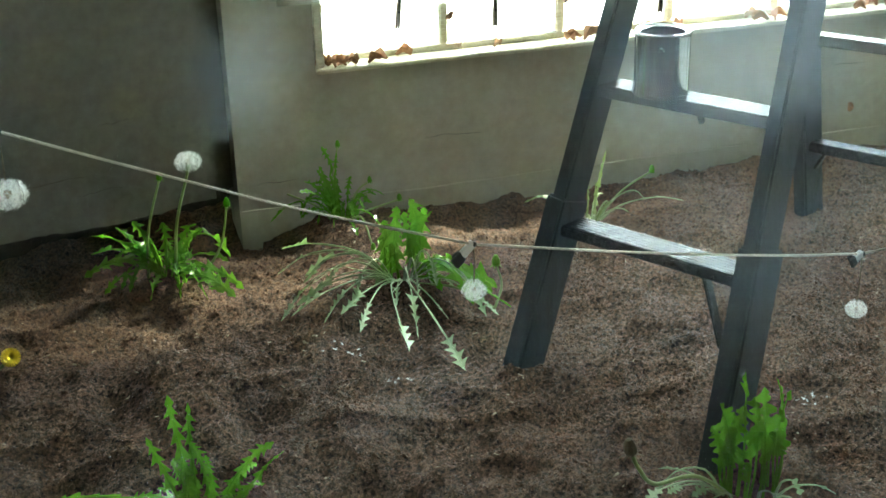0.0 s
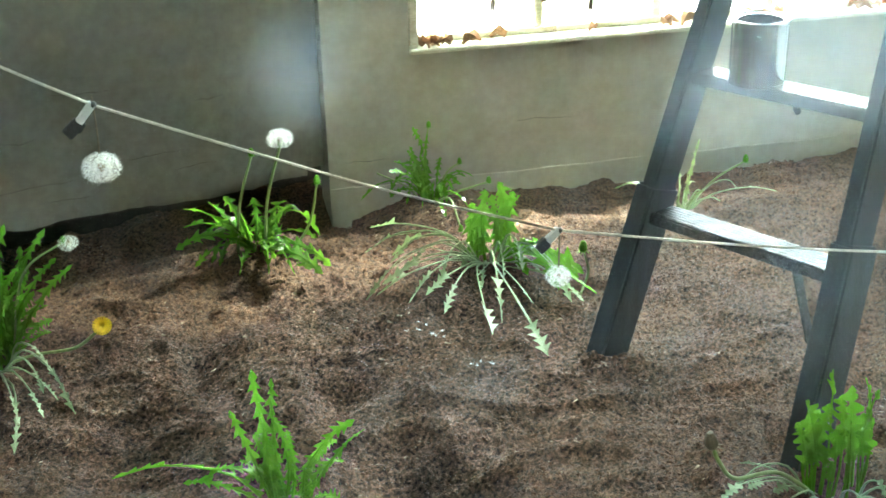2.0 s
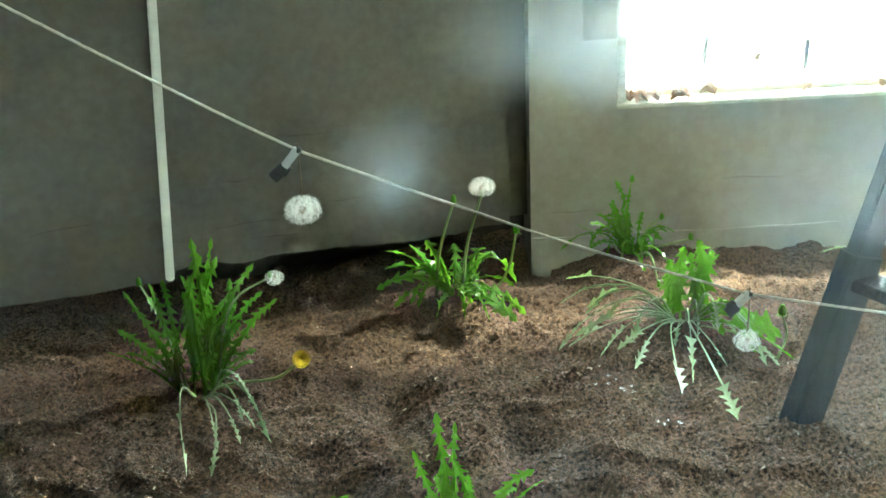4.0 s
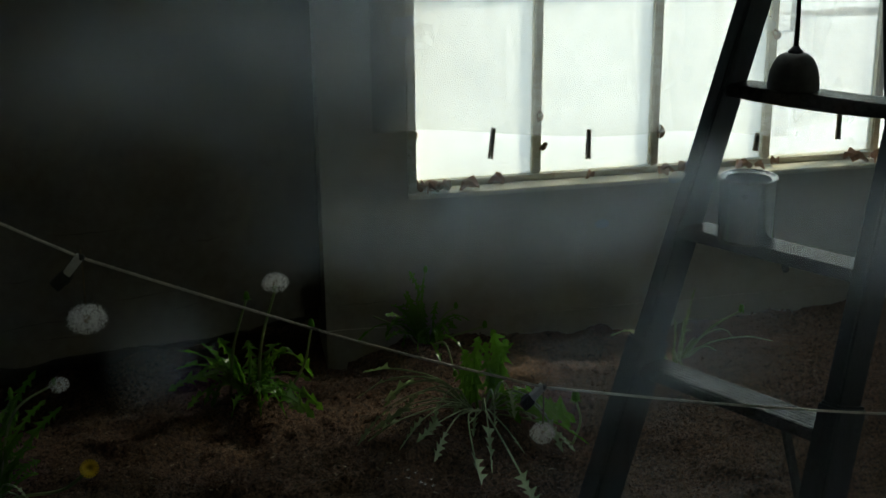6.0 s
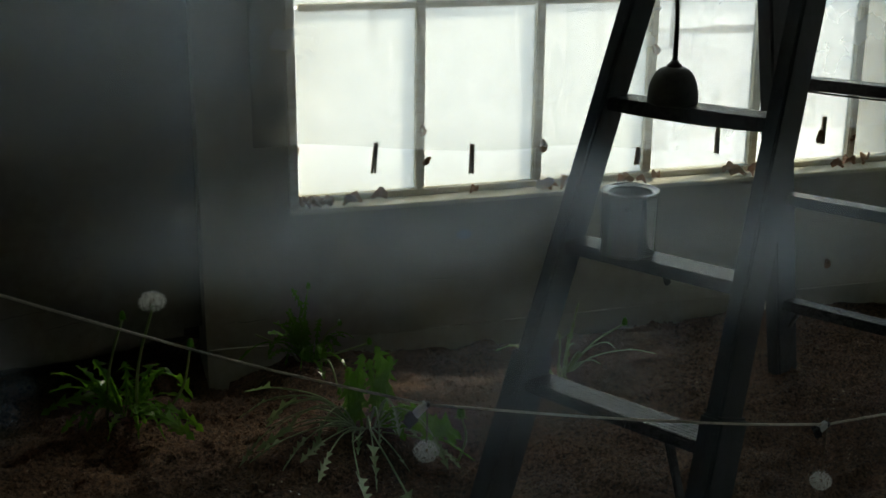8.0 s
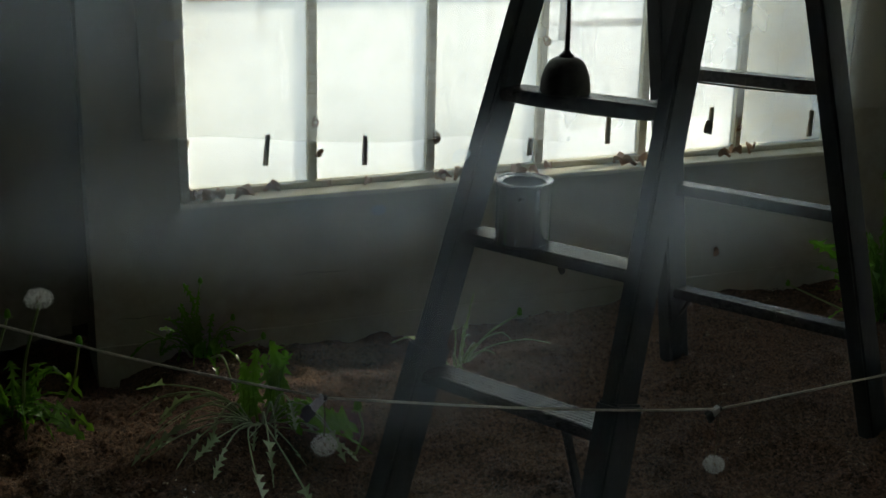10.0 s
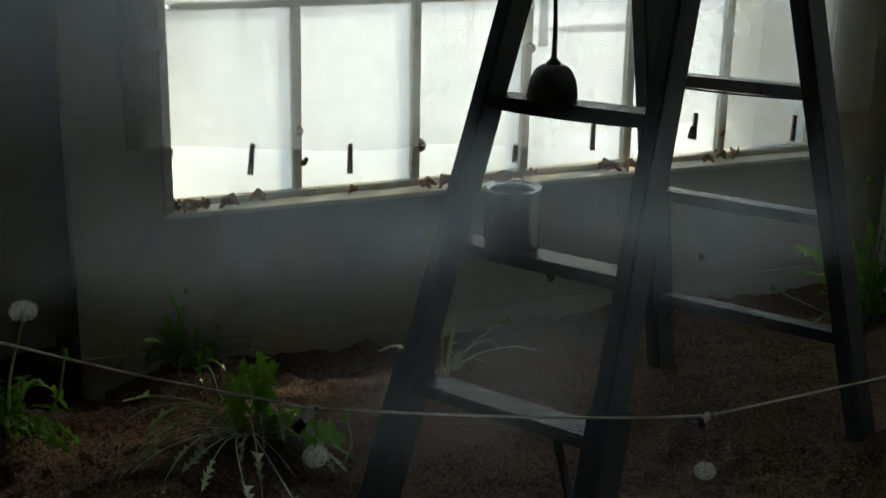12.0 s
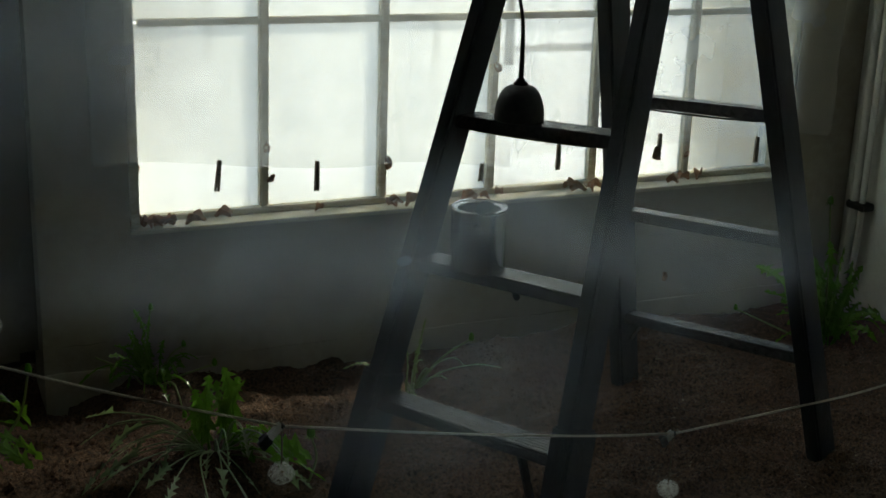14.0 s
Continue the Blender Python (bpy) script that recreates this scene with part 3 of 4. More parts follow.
# ---- paint can and oil can on the ladder ----
def build_paint_can(place):
    can = thing("paint_can", place, "empty open tin paint can standing on a ladder tread", "can")
    r, hgt = 0.053, 0.124
    bm = bmesh.new()
    lathe(bm, [(r, 0.004), (r, 0.006), (r, hgt - 0.008), (r, hgt - 0.006)], 56)
    part("body", bm, TIN, can, smooth=True)
    for z in (0.0, hgt - 0.006):
        bm = bmesh.new()
        lathe(bm, [(r - 0.001, z), (r + 0.0015, z + 0.001), (r + 0.002, z + 0.003), (r + 0.0012, z + 0.006)], 56)
        part("bead", bm, TIN, can, smooth=True)
    bm = bmesh.new()
    lathe(bm, [(r + 0.001, hgt), (r - 0.001, hgt + 0.0015), (r - 0.003, hgt - 0.001), (r - 0.005, hgt - 0.003), (r - 0.009, hgt - 0.002), (r - 0.011, hgt - 0.004)], 48)
    part("rim", bm, TIN, can, smooth=True)
    bm = bmesh.new()
    lathe(bm, [(r - 0.011, hgt - 0.004), (r - 0.0105, hgt - 0.010), (r - 0.002, hgt - 0.012), (r - 0.0015, 0.006), (0.0005, 0.005)], 48)
    part("inside", bm, TIN_DARK, can, smooth=True)
    bm = bmesh.new()
    m = Matrix.Rotation(radians(215), 4, "Z")
    box(bm, r - 0.001, r + 0.0012, -0.003, 0.003, 0.006, hgt - 0.009, 0, m)
    part("seam", bm, TIN, can)
    for turn in (60, 240):
        bm = bmesh.new()
        lathe(bm, [(0.0, 0.0045), (0.004, 0.004), (0.007, 0.001), (0.007, 0.0)], 14, Matrix.Rotation(radians(turn), 4, "Z") @ Matrix.Translation((r - 0.0005, 0, hgt - 0.028)) @ Matrix.Rotation(radians(90), 4, "Y"))
        part("ear", bm, TIN, can)


def build_oil_can(place):
    oiler = thing("oil_can", place, "dark domed oil can with a long bent spout", "oil can")
    r, hgt = 0.048, 0.070
    prof = [(0.0, 0.0), (r - 0.003, 0.0), (r, 0.003), (r, 0.008)]
    for k in range(1, 13):
        a = k / 12 * math.pi / 2 * 0.93
        prof.append((r * math.cos(a) ** 0.62 if k < 12 else 0.012, 0.008 + (hgt - 0.008) * math.sin(a) ** 1.1))
    bm = bmesh.new()
    lathe(bm, prof, 40)
    part("reservoir", bm, OIL_TIN, oiler, smooth=True)
    bm = bmesh.new()
    lathe(bm, [(0.012, hgt - 0.006), (0.014, hgt - 0.003), (0.014, hgt + 0.003), (0.009, hgt + 0.006), (0.006, hgt + 0.012), (0.0, hgt + 0.012)], 20)
    part("collar", bm, OIL_TIN, oiler, smooth=True)
    bm = bmesh.new()
    line = curve_points([(0, 0, hgt + 0.008), (0.0, 0.0, hgt + 0.07), (-0.004, 0.0, hgt + 0.13), (-0.018, 0.004, hgt + 0.18), (-0.045, 0.01, hgt + 0.22)], 7)
    tube(bm, line, [0.0052 - 0.0032 * i / (len(line) - 1) for i in range(len(line))], 10)
    part("spout", bm, OIL_TIN, oiler, smooth=True)


build_paint_can(front(0.5925, 0) - LU * 0.060 - LV * 0.006)
build_oil_can(front(0.8715, 0) - LU * 0.048 + LV * 0.002)


# ---- plants ----
def soil_at(x, y):
    return Vector((x, y, soil_height(x, y)))


def leaf_mesh(bm, base, tip, width, lobes, lift, rng, side_hint=None, petiole=0.22, rounded=False, barb=0.45):
    """A toothed dandelion leaf that arches and sways from base to tip."""
    base, tip = Vector(base), Vector(tip)
    span = tip - base
    reach = span.length
    sway = span.cross(Vector((0.2, -0.3, 1))).normalized() * rng.uniform(-1, 1) * (0.10 if barb > 0.15 else 0.2) * reach
    out = Vector((span.x, span.y, 0))
    out = out.normalized() if out.length > 1e-4 else Vector((1, 0, 0))
    mid1 = base + span * 0.33 + Vector((0, 0, lift)) + sway - out * 0.05 * reach
    mid2 = base + span * 0.72 + Vector((0, 0, lift * 0.95)) + sway * 0.7 - out * 0.03 * reach
    line = curve_points([base, mid1, mid2, tip], 12)
    n = len(line) - 1

    def at(s):
        k = min(int(s * n), n - 1)
        return line[k].lerp(line[k + 1], s * n - k)

    def edge():
        """Half widths along one side, with teeth that point back to the root."""
        marks = [(0.0, 0.10), (petiole * 0.6, 0.07), (petiole, 0.12)]
        for k in range(lobes):
            step = (1 - petiole) * 0.90 / lobes
            s0 = petiole + step * k + step * rng.uniform(0.0, 0.18)
            env = (0.42 + 0.62 * math.sin(math.pi * min(1.0, 0.22 + 0.78 * (k + 1) / lobes) * 0.70)) * rng.uniform(0.55, 1.3)
            if barb < 0.15 and not rounded:
                marks += [(s0 + step * 0.04, env * 0.35), (s0 + step * rng.uniform(0.2, 0.45), env * 1.3), (s0 + step * 0.6, env * 0.8), (s0 + step * 0.9, env * 0.3)]
            elif rounded:
                marks += [(s0 + step * 0.06, env * 0.3), (s0 + step * 0.3, env), (s0 + step * 0.6, env * 1.05), (s0 + step * 0.88, env * 0.45)]
            else:
                marks += [(s0 + step * 0.04, env * 0.28), (s0 + step * 0.12, env), (s0 + step * 0.34, env * 0.72), (s0 + step * 0.74, env * 0.30)]
        return marks + [(0.94, 0.8 if barb < 0.15 else 0.5), (0.975, 0.6 if barb < 0.15 else 0.25), (1.0, 0.02)]

    def half(marks, s):
        for (s0, w0), (s1, w1) in zip(marks, marks[1:]):
            if s <= s1:
                return w0 + (w1 - w0) * (s - s0) / max(s1 - s0, 1e-6)
        return marks[-1][1]

    left, right = edge(), edge()
    stations = sorted({round(s, 4) for s, _ in left} | {round(s, 4) for s, _ in right})
    hint = Vector(side_hint) if side_hint else Vector((rng.uniform(-1, 1), rng.uniform(-0.6, 0.6), rng.uniform(-0.2, 0.2)))
    rows, twist, cup = [], rng.uniform(-1.1, 1.1), rng.uniform(-0.15, 0.45)
    for s in stations:
        p = at(s)
        way = (at(min(s + 0.03, 1.0)) - at(max(s - 0.03, 0.0))).normalized()
        side = way.cross(Vector((0, 0, 1))) + hint * (0.15 + 0.9 * abs(way.z))
        side = (side - way * side.dot(way)).normalized()
        side = Matrix.Rotation(twist * s, 3, way) @ side
        up = side.cross(way)
        if up.z < 0:
            up = -up
        a, b = width * half(left, s), width * half(right, s)
        back = way * -barb if not rounded else Vector()
        wave = 0.22 * math.sin(s * 21 + twist * 5)
        rows.append((bm.verts.new(p - side * a + back * a + up * a * (cup + wave)), bm.verts.new(p - up * width * 0.05), bm.verts.new(p + side * b + back * b + up * b * (cup - wave))))
    for r0, r1 in zip(rows, rows[1:]):
        bm.faces.new((r0[0], r0[1], r1[1], r1[0]))
        bm.faces.new((r0[1], r0[2], r1[2], r1[1]))
    rib = [at(s / 9) + Vector((0, 0, -0.0006)) for s in range(10)]
    tube(bm, rib, [0.0028 * (1 - 0.8 * k / 9) for k in range(10)], 5)


def stem_line(base, tip, bow):
    base, tip = Vector(base), Vector(tip)
    return curve_points([base, base.lerp(tip, 0.5) + Vector(bow), tip], 8)


def add_stem(plant, base, tip, bow=(0, 0, 0), r=0.0032, mat=None):
    bm = bmesh.new()
    line = stem_line(base, tip, bow)
    tube(bm, line, [r * (1 - 0.3 * k / (len(line) - 1)) for k in range(len(line))], 7)
    return part("stem", bm, mat or STEM, plant, smooth=True)


def bud_mesh(bm, tip, size, way=(0, 0, 1), rng=None):
    m = Matrix.Translation(tip) @ Vector(way).to_track_quat("Z", "Y").to_matrix().to_4x4()
    lathe(bm, [(0.0, -0.3 * size), (0.32 * size, -0.2 * size), (0.45 * size, 0.15 * size), (0.38 * size, 0.55 * size), (0.2 * size, 0.95 * size), (0.0, 1.0 * size)], 9, m)
    for k in range(9):
        a = k * math.tau / 9
        p0 = m @ Vector((0.36 * size * math.cos(a), 0.36 * size * math.sin(a), -0.1 * size))
        p1 = m @ Vector((0.36 * size * math.cos(a + 0.5), 0.36 * size * math.sin(a + 0.5), -0.1 * size))
        p2 = m @ Vector((0.85 * size * math.cos(a + 0.25), 0.85 * size * math.sin(a + 0.25), -0.35 * size))
        bm.faces.new([bm.verts.new(p) for p in (p0, p1, p2)])


def puff_mesh(bm, centre, radius, count, rng, squash=1.0, lack=None, fine=0.013):
    """A dandelion clock: fine stalks, each with a tuft of hairs."""
    centre = Vector(centre)
    for k in range(count):
        z = 1 - 2 * (k + 0.5) / count
        a = k * 2.39996 + rng.uniform(-0.15, 0.15)
        d = Vector((math.sqrt(1 - z * z) * math.cos(a), math.sqrt(1 - z * z) * math.sin(a), z))
        if lack and d.dot(Vector(lack)) > 0.72:
            continue
        far = radius * rng.uniform(0.80, 0.96)
        d2 = Vector((d.x, d.y, d.z * squash))
        end = centre + d2 * far
        x = d.orthogonal().normalized()
        y = d.cross(x)
        w = radius * fine
        bm.faces.new([bm.verts.new(p) for p in (centre + d2 * radius * 0.2 + x * w, centre + d2 * radius * 0.2 - x * w, end)])
        for j in range(9):
            b = j * math.tau / 9 + rng.uniform(0, 0.5)
            out = (x * math.cos(b) + y * math.sin(b))
            hair = end + out * radius * rng.uniform(0.22, 0.36) + d2 * radius * rng.uniform(0.0, 0.16)
            t2 = d.cross(out) * w * 0.9
            bm.faces.new([bm.verts.new(p) for p in (end + t2, end - t2, hair)])


def add_puff(plant, centre, radius, rng, squash=1.0, count=150, lack=None):
    bm = bmesh.new()
    puff_mesh(bm, centre, radius, count, rng, squash, lack)
    head = part("seed_head", bm, FLUFF, plant, "white fluffy seed head")
    bm = bmesh.new()
    bmesh.ops.create_icosphere(bm, subdivisions=2, radius=radius * 0.24, matrix=Matrix.Translation(centre))
    part("seed_core", bm, SEED, head)


def dandelion(base, label, leaves, rng_seed, group="dandelion plants", mat=None, width=0.024, lobes=6, lift=0.03, rounded=False, pale=(), pale_lift=0.035, root=0.02, extra=2):
    """leaves: tips of the rosette's leaves. Returns the plant and its own frame."""
    rng = random.Random(rng_seed)
    root_at = soil_at(*base) + Vector((0, 0, -0.004))
    plant = thing("dandelion", root_at, label, "plant", group)
    inv = -root_at
    for tips, one, up in ((leaves, mat or LEAF, lift), (pale, LEAF_PALE, pale_lift)):
        full = list(tips)
        if tips:
            for tip in list(tips) * (extra if one is not LEAF_PALE else 1):
                shrink = rng.uniform(0.5, 1.0)
                full.append(root_at.lerp(Vector(tip), shrink) + Vector((rng.uniform(-1, 1), rng.uniform(-1, 1), rng.uniform(-0.4, 0.4))) * (0.05 if one is not LEAF_PALE else 0.11))
        for tip in full:
            tip = Vector(tip) + Vector((rng.uniform(-0.006, 0.006), 0, 0))
            tip.z = max(tip.z, soil_height(tip.x, tip.y) + 0.008)
            a = math.atan2(tip.y - root_at.y, tip.x - root_at.x)
            start = Vector((math.cos(a) * root, math.sin(a) * root, 0.0))
            reach = (tip - root_at).length
            bm = bmesh.new()
            steep = abs(tip.z - root_at.z) / max(reach, 0.01)
            leaf_mesh(bm, start, tip + inv, (0.46 if one is LEAF_PALE else 0.80) * width * (0.75 + reach * 1.4) * rng.uniform(0.8, 1.15), (4 if one is LEAF_PALE else lobes) + rng.choice((-1, 0, 0, 1)),
                      up * (1.35 - steep) * rng.uniform(0.4, 1.7), rng, (1, rng.uniform(-1, 1), 0) if steep > 0.7 else None, rng.uniform(0.60, 0.78) if one is LEAF_PALE else (0.45 if rounded else 0.14), rounded, 0.25 if one is LEAF_PALE else 0.4)
            part("leaf", bm, one, plant, "pale drooping leaf with sheen in its colour" if one is LEAF_PALE else "")
    return plant, inv, rng


def flower_stem(plant, inv, foot, tip, bow, bud=0.0, r=0.0032, mat=None):
    foot = soil_at(*foot)
    add_stem(plant, foot + inv, Vector(tip) + inv, bow, r, mat)
    if bud:
        bm = bmesh.new()
        bud_mesh(bm, Vector(tip) + inv, bud)
        part("bud", bm, LEAF_DARK, plant, "closed bud")


p, inv, rng = dandelion((-0.49, -0.42), "green dandelion with two tall stalks and a white seed head", [
    (-0.651, -0.442, 0.194), (-0.686, -0.453, 0.099), (-0.622, -0.429, 0.114), (-0.563, -0.449, 0.219), (-0.53, -0.456, 0.175), (-0.496, -0.428, 0.198), (-0.392, -0.385, 0.148),
    (-0.328, -0.507, 0.035), (-0.36, -0.544, 0.035), (-0.34, -0.395, 0.071), (-0.584, -0.445, 0.035), (-0.48, -0.509, 0.035), (-0.412, -0.398, 0.17), (-0.647, -0.421, 0.035),
    (-0.406, -0.494, 0.035), (-0.666, -0.443, 0.148), (-0.479, -0.417, 0.123), (-0.375, -0.421, 0.035)], 1, width=0.022, lobes=6, extra=1)
flower_stem(p, inv, (-0.475, -0.42), (-0.430, -0.52, 0.352), (-0.012, 0, 0), 0.014, 0.0042)
add_puff(p, Vector((-0.430, -0.52, 0.368)) + inv, 0.031, rng, 0.75, 190, (0, 0, -1))
flower_stem(p, inv, (-0.54, -0.42), (-0.494, -0.50, 0.330), (-0.012, 0, 0), 0.016, 0.0038)
flower_stem(p, inv, (-0.42, -0.42), (-0.347, -0.47, 0.236), (0.016, 0, -0.01), 0.018, 0.0036)

p, inv, rng = dandelion((0.03, -0.60), "large dandelion with upright green leaves and long pale drooping leaves", [
    (0.048, -0.619, 0.249), (0.015, -0.627, 0.237), (0.075, -0.633, 0.193), (-0.011, -0.624, 0.207), (-0.02, -0.564, 0.138), (0.071, -0.572, 0.138), (0.218, -0.82, 0.035),
    (0.229, -0.713, 0.035), (0.164, -0.622, 0.035), (0.146, -0.778, 0.035), (0.06, -0.60, 0.22), (0.03, -0.61, 0.18), (0.2, -0.70, 0.05)], 2, width=0.026, lobes=5, extra=1, root=0.035, pale=[
    (-0.262, -0.574, 0.09), (-0.283, -0.706, 0.035), (-0.197, -0.749, 0.035), (-0.127, -0.822, 0.035), (-0.022, -0.899, 0.035), (0.042, -1.04, 0.02), (-0.115, -0.698, 0.035),
    (-0.205, -0.575, 0.059), (0.073, -0.827, 0.035), (0.156, -0.843, 0.035), (-0.233, -0.639, 0.035), (-0.16, -0.60, 0.05), (0.12, -0.70, 0.05)])
add_stem(p, soil_at(0.06, -0.64) + inv, soil_at(0.20, -0.77) + Vector((0, 0, 0.02)) + inv, (0, 0, 0.02), 0.003)
add_stem(p, soil_at(0.20, -0.77) + Vector((0, 0, 0.02)) + inv, Vector((0.221, -0.72, 0.10)) + inv, (0.015, 0, 0), 0.003)
bm = bmesh.new()
bud_mesh(bm, Vector((0.221, -0.72, 0.10)) + inv, 0.022)
part("bud", bm, LEAF_DARK, p, "closed bud")

p, inv, rng = dandelion((-0.01, -0.17), "small dandelion with buds growing close to the wall", [
    (-0.066, -0.196, 0.255), (-0.105, -0.186, 0.162), (0.023, -0.159, 0.151), (-0.051, -0.151, 0.143), (-0.191, -0.14, 0.045), (-0.005, -0.308, 0.035), (0.065, -0.279, 0.035),
    (0.069, -0.138, 0.06), (-0.125, -0.205, 0.102), (-0.022, -0.161, 0.158), (-0.023, -0.212, 0.035), (-0.07, -0.19, 0.20), (0.04, -0.22, 0.07)], 3, width=0.016)
flower_stem(p, inv, (-0.03, -0.17), (-0.012, -0.17, 0.243), (-0.01, 0, 0), 0.014)
flower_stem(p, inv, (0.0, -0.17), (0.068, -0.17, 0.134), (0.0, 0, 0.02), 0.014)
flower_stem(p, inv, (0.01, -0.18), (0.147, -0.17, 0.072), (0, 0, 0.0), 0.016)
flower_stem(p, inv, (-0.04, -0.17), (-0.153, -0.17, 0.129), (0.02, 0, 0.0), 0.0)
flower_stem(p, inv, (0.0, -0.2), (0.02, -0.37, 0.03), (0, -0.02, 0.05), 0.014)

p, inv, rng = dandelion((-1.08, -0.78), "tall feathery dandelion with a yellow flower on a bent stalk", [
    (-1.017, -0.766, 0.375), (-1.064, -0.779, 0.38), (-1.038, -0.807, 0.352), (-0.934, -0.782, 0.319), (-0.914, -0.814, 0.266), (-0.958, -0.743, 0.28), (-1.093, -0.749, 0.285),
    (-1.235, -0.776, 0.18), (-1.143, -0.797, 0.147), (-0.96, -0.746, 0.071), (-1.005, -0.774, 0.335), (-0.988, -0.748, 0.273), (-1.069, -0.751, 0.258), (-0.98, -0.779, 0.184),
    (-1.159, -0.787, 0.258), (-0.952, -0.772, 0.145), (-1.04, -0.77, 0.30), (-1.0, -0.79, 0.24), (-1.03, -0.76, 0.2), (-1.21, -0.78, 0.27), (-1.26, -0.80, 0.14)], 4, mat=LEAF_DARK, width=0.016, lobes=9, extra=1, root=0.04, pale=[
    (-1.009, -1.054, 0.035), (-0.973, -0.942, 0.035), (-1.059, -1.145, 0.035), (-0.944, -0.976, 0.035), (-1.142, -0.786, 0.05)])
line = curve_points([soil_at(-1.05, -0.79) + inv, Vector((-0.99, -0.79, 0.045)) + inv, Vector((-0.91, -0.79, 0.05)) + inv, Vector((-0.856, -0.782, 0.083)) + inv], 8)
bm = bmesh.new()
tube(bm, line, 0.0034, 7)
part("stem", bm, STEM, p, smooth=True)
bm = bmesh.new()
for ring, (count, length, rise) in enumerate(((20, 0.021, 0.35), (17, 0.017, 0.7), (12, 0.012, 1.3), (7, 0.007, 2.2))):
    for k in range(count):
        a = k * math.tau / count + ring * 0.2
        out, side = Vector((math.cos(a), math.sin(a), rise)).normalized(), Vector((-math.sin(a), math.cos(a), 0)) * 0.0023
        c0, c1 = Vector((0, 0, 0.003)), out * length + Vector((0, 0, 0.003))
        face = [bm.verts.new(Matrix.Rotation(radians(50), 3, "X") @ q) for q in (c0 - side * 0.4, c0 + side * 0.4, c1 + side, c1 - side)]
        bm.faces.new(face)
bmesh.ops.translate(bm, verts=bm.verts[:], vec=Vector((-0.852, -0.784, 0.086)) + inv)
part("flower", bm, PETAL, p, "bright yellow open flower")
flower_stem(p, inv, (-1.04, -0.78), (-0.904, -0.78, 0.285), (-0.02, 0, 0.06), 0.012)
add_puff(p, Vector((-0.894, -0.785, 0.283)) + inv, 0.022, rng, 0.7, 80)
flower_stem(p, inv, (-1.1, -0.78), (-1.177, -0.78, 0.285), (0.0, 0, 0.03), 0.014)

p, inv, rng = dandelion((-0.545, -1.40), "fresh upright dandelion leaves, bright green against the light", [
    (-0.580, -1.34, 0.245), (-0.625, -1.34, 0.172), (-0.600, -1.36, 0.13), (-0.532, -1.34, 0.117), (-0.415, -1.35, 0.124), (-0.398, -1.34, 0.096), (-0.443, -1.36, 0.05), (-0.611, -1.35, 0.085),
    (-0.837, -1.33, 0.064), (-0.724, -1.34, 0.040), (-0.457, -1.47, 0.035), (-0.565, -1.36, 0.16)], 5, width=0.017, lobes=8, extra=1, root=0.022)

p, inv, rng = dandelion((0.365, -1.615), "bushy rounded-leaved dandelion with a drooping faded bud", [
    (0.327, -1.641, 0.268), (0.401, -1.622, 0.229), (0.284, -1.64, 0.216), (0.29, -1.604, 0.152), (0.417, -1.634, 0.211), (0.396, -1.627, 0.166), (0.344, -1.594, 0.164), (0.357, -1.63, 0.21),
    (0.312, -1.61, 0.12), (0.45, -1.581, 0.10), (0.36, -1.649, 0.165), (0.34, -1.62, 0.19), (0.40, -1.60, 0.14), (0.30, -1.63, 0.18)], 6, width=0.020, lobes=4, rounded=True, extra=1, root=0.045, pale=[
    (0.128, -1.652, 0.05), (0.193, -1.638, 0.06), (0.245, -1.627, 0.035), (0.422, -1.688, 0.035), (0.486, -1.705, 0.035), (0.173, -1.615, 0.035)], pale_lift=0.03)
line = curve_points([soil_at(0.34, -1.62) + inv, Vector((0.246, -1.64, 0.083)) + inv, Vector((0.17, -1.64, 0.085)) + inv, Vector((0.140, -1.64, 0.12)) + inv, Vector((0.124, -1.64, 0.155)) + inv], 7)
bm = bmesh.new()
tube(bm, line, 0.0036, 7)
part("stem", bm, STEM, p, smooth=True)
bm = bmesh.new()
bud_mesh(bm, Vector((0.123, -1.64, 0.158)) + inv, 0.026, (-0.2, 0, 1))
part("bud", bm, PEG, p, "faded brownish bud")

p, inv, rng = dandelion((0.62, -0.34), "sparse dandelion with thin curved stalks near the wall", [
    (0.676, -0.318, 0.188), (0.59, -0.443, 0.035), (0.444, -0.33, 0.079), (0.63, -0.362, 0.12)], 7, width=0.010, extra=1, mat=STEM, pale=[
    (0.717, -0.39, 0.035), (0.797, -0.326, 0.035), (0.884, -0.36, 0.02), (0.59, -0.43, 0.03)])
flower_stem(p, inv, (0.63, -0.34), (0.801, -0.34, 0.12), (0, 0, 0.02), 0.018)

p, inv, rng = dandelion((1.95, -0.42), "lush dandelion clump beside the side wall", [
    (1.655, -0.423, 0.266), (1.666, -0.458, 0.196), (2.071, -0.403, 0.217), (1.876, -0.387, 0.275), (2.174, -0.382, 0.05), (2.007, -0.564, 0.035), (1.811, -0.4, 0.06), (1.723, -0.461, 0.035),
    (2.007, -0.381, 0.275), (1.793, -0.46, 0.203), (1.899, -0.438, 0.321), (2.047, -0.381, 0.151), (1.905, -0.397, 0.223), (1.83, -0.43, 0.24), (1.74, -0.44, 0.15), (2.1, -0.5, 0.06)], 8, width=0.026)
flower_stem(p, inv, (1.93, -0.42), (1.9, -0.42, 0.43), (0.01, 0, 0), 0.02)
flower_stem(p, inv, (1.9, -0.42), (1.6, -0.42, 0.14), (0, 0, 0.0), 0.014)


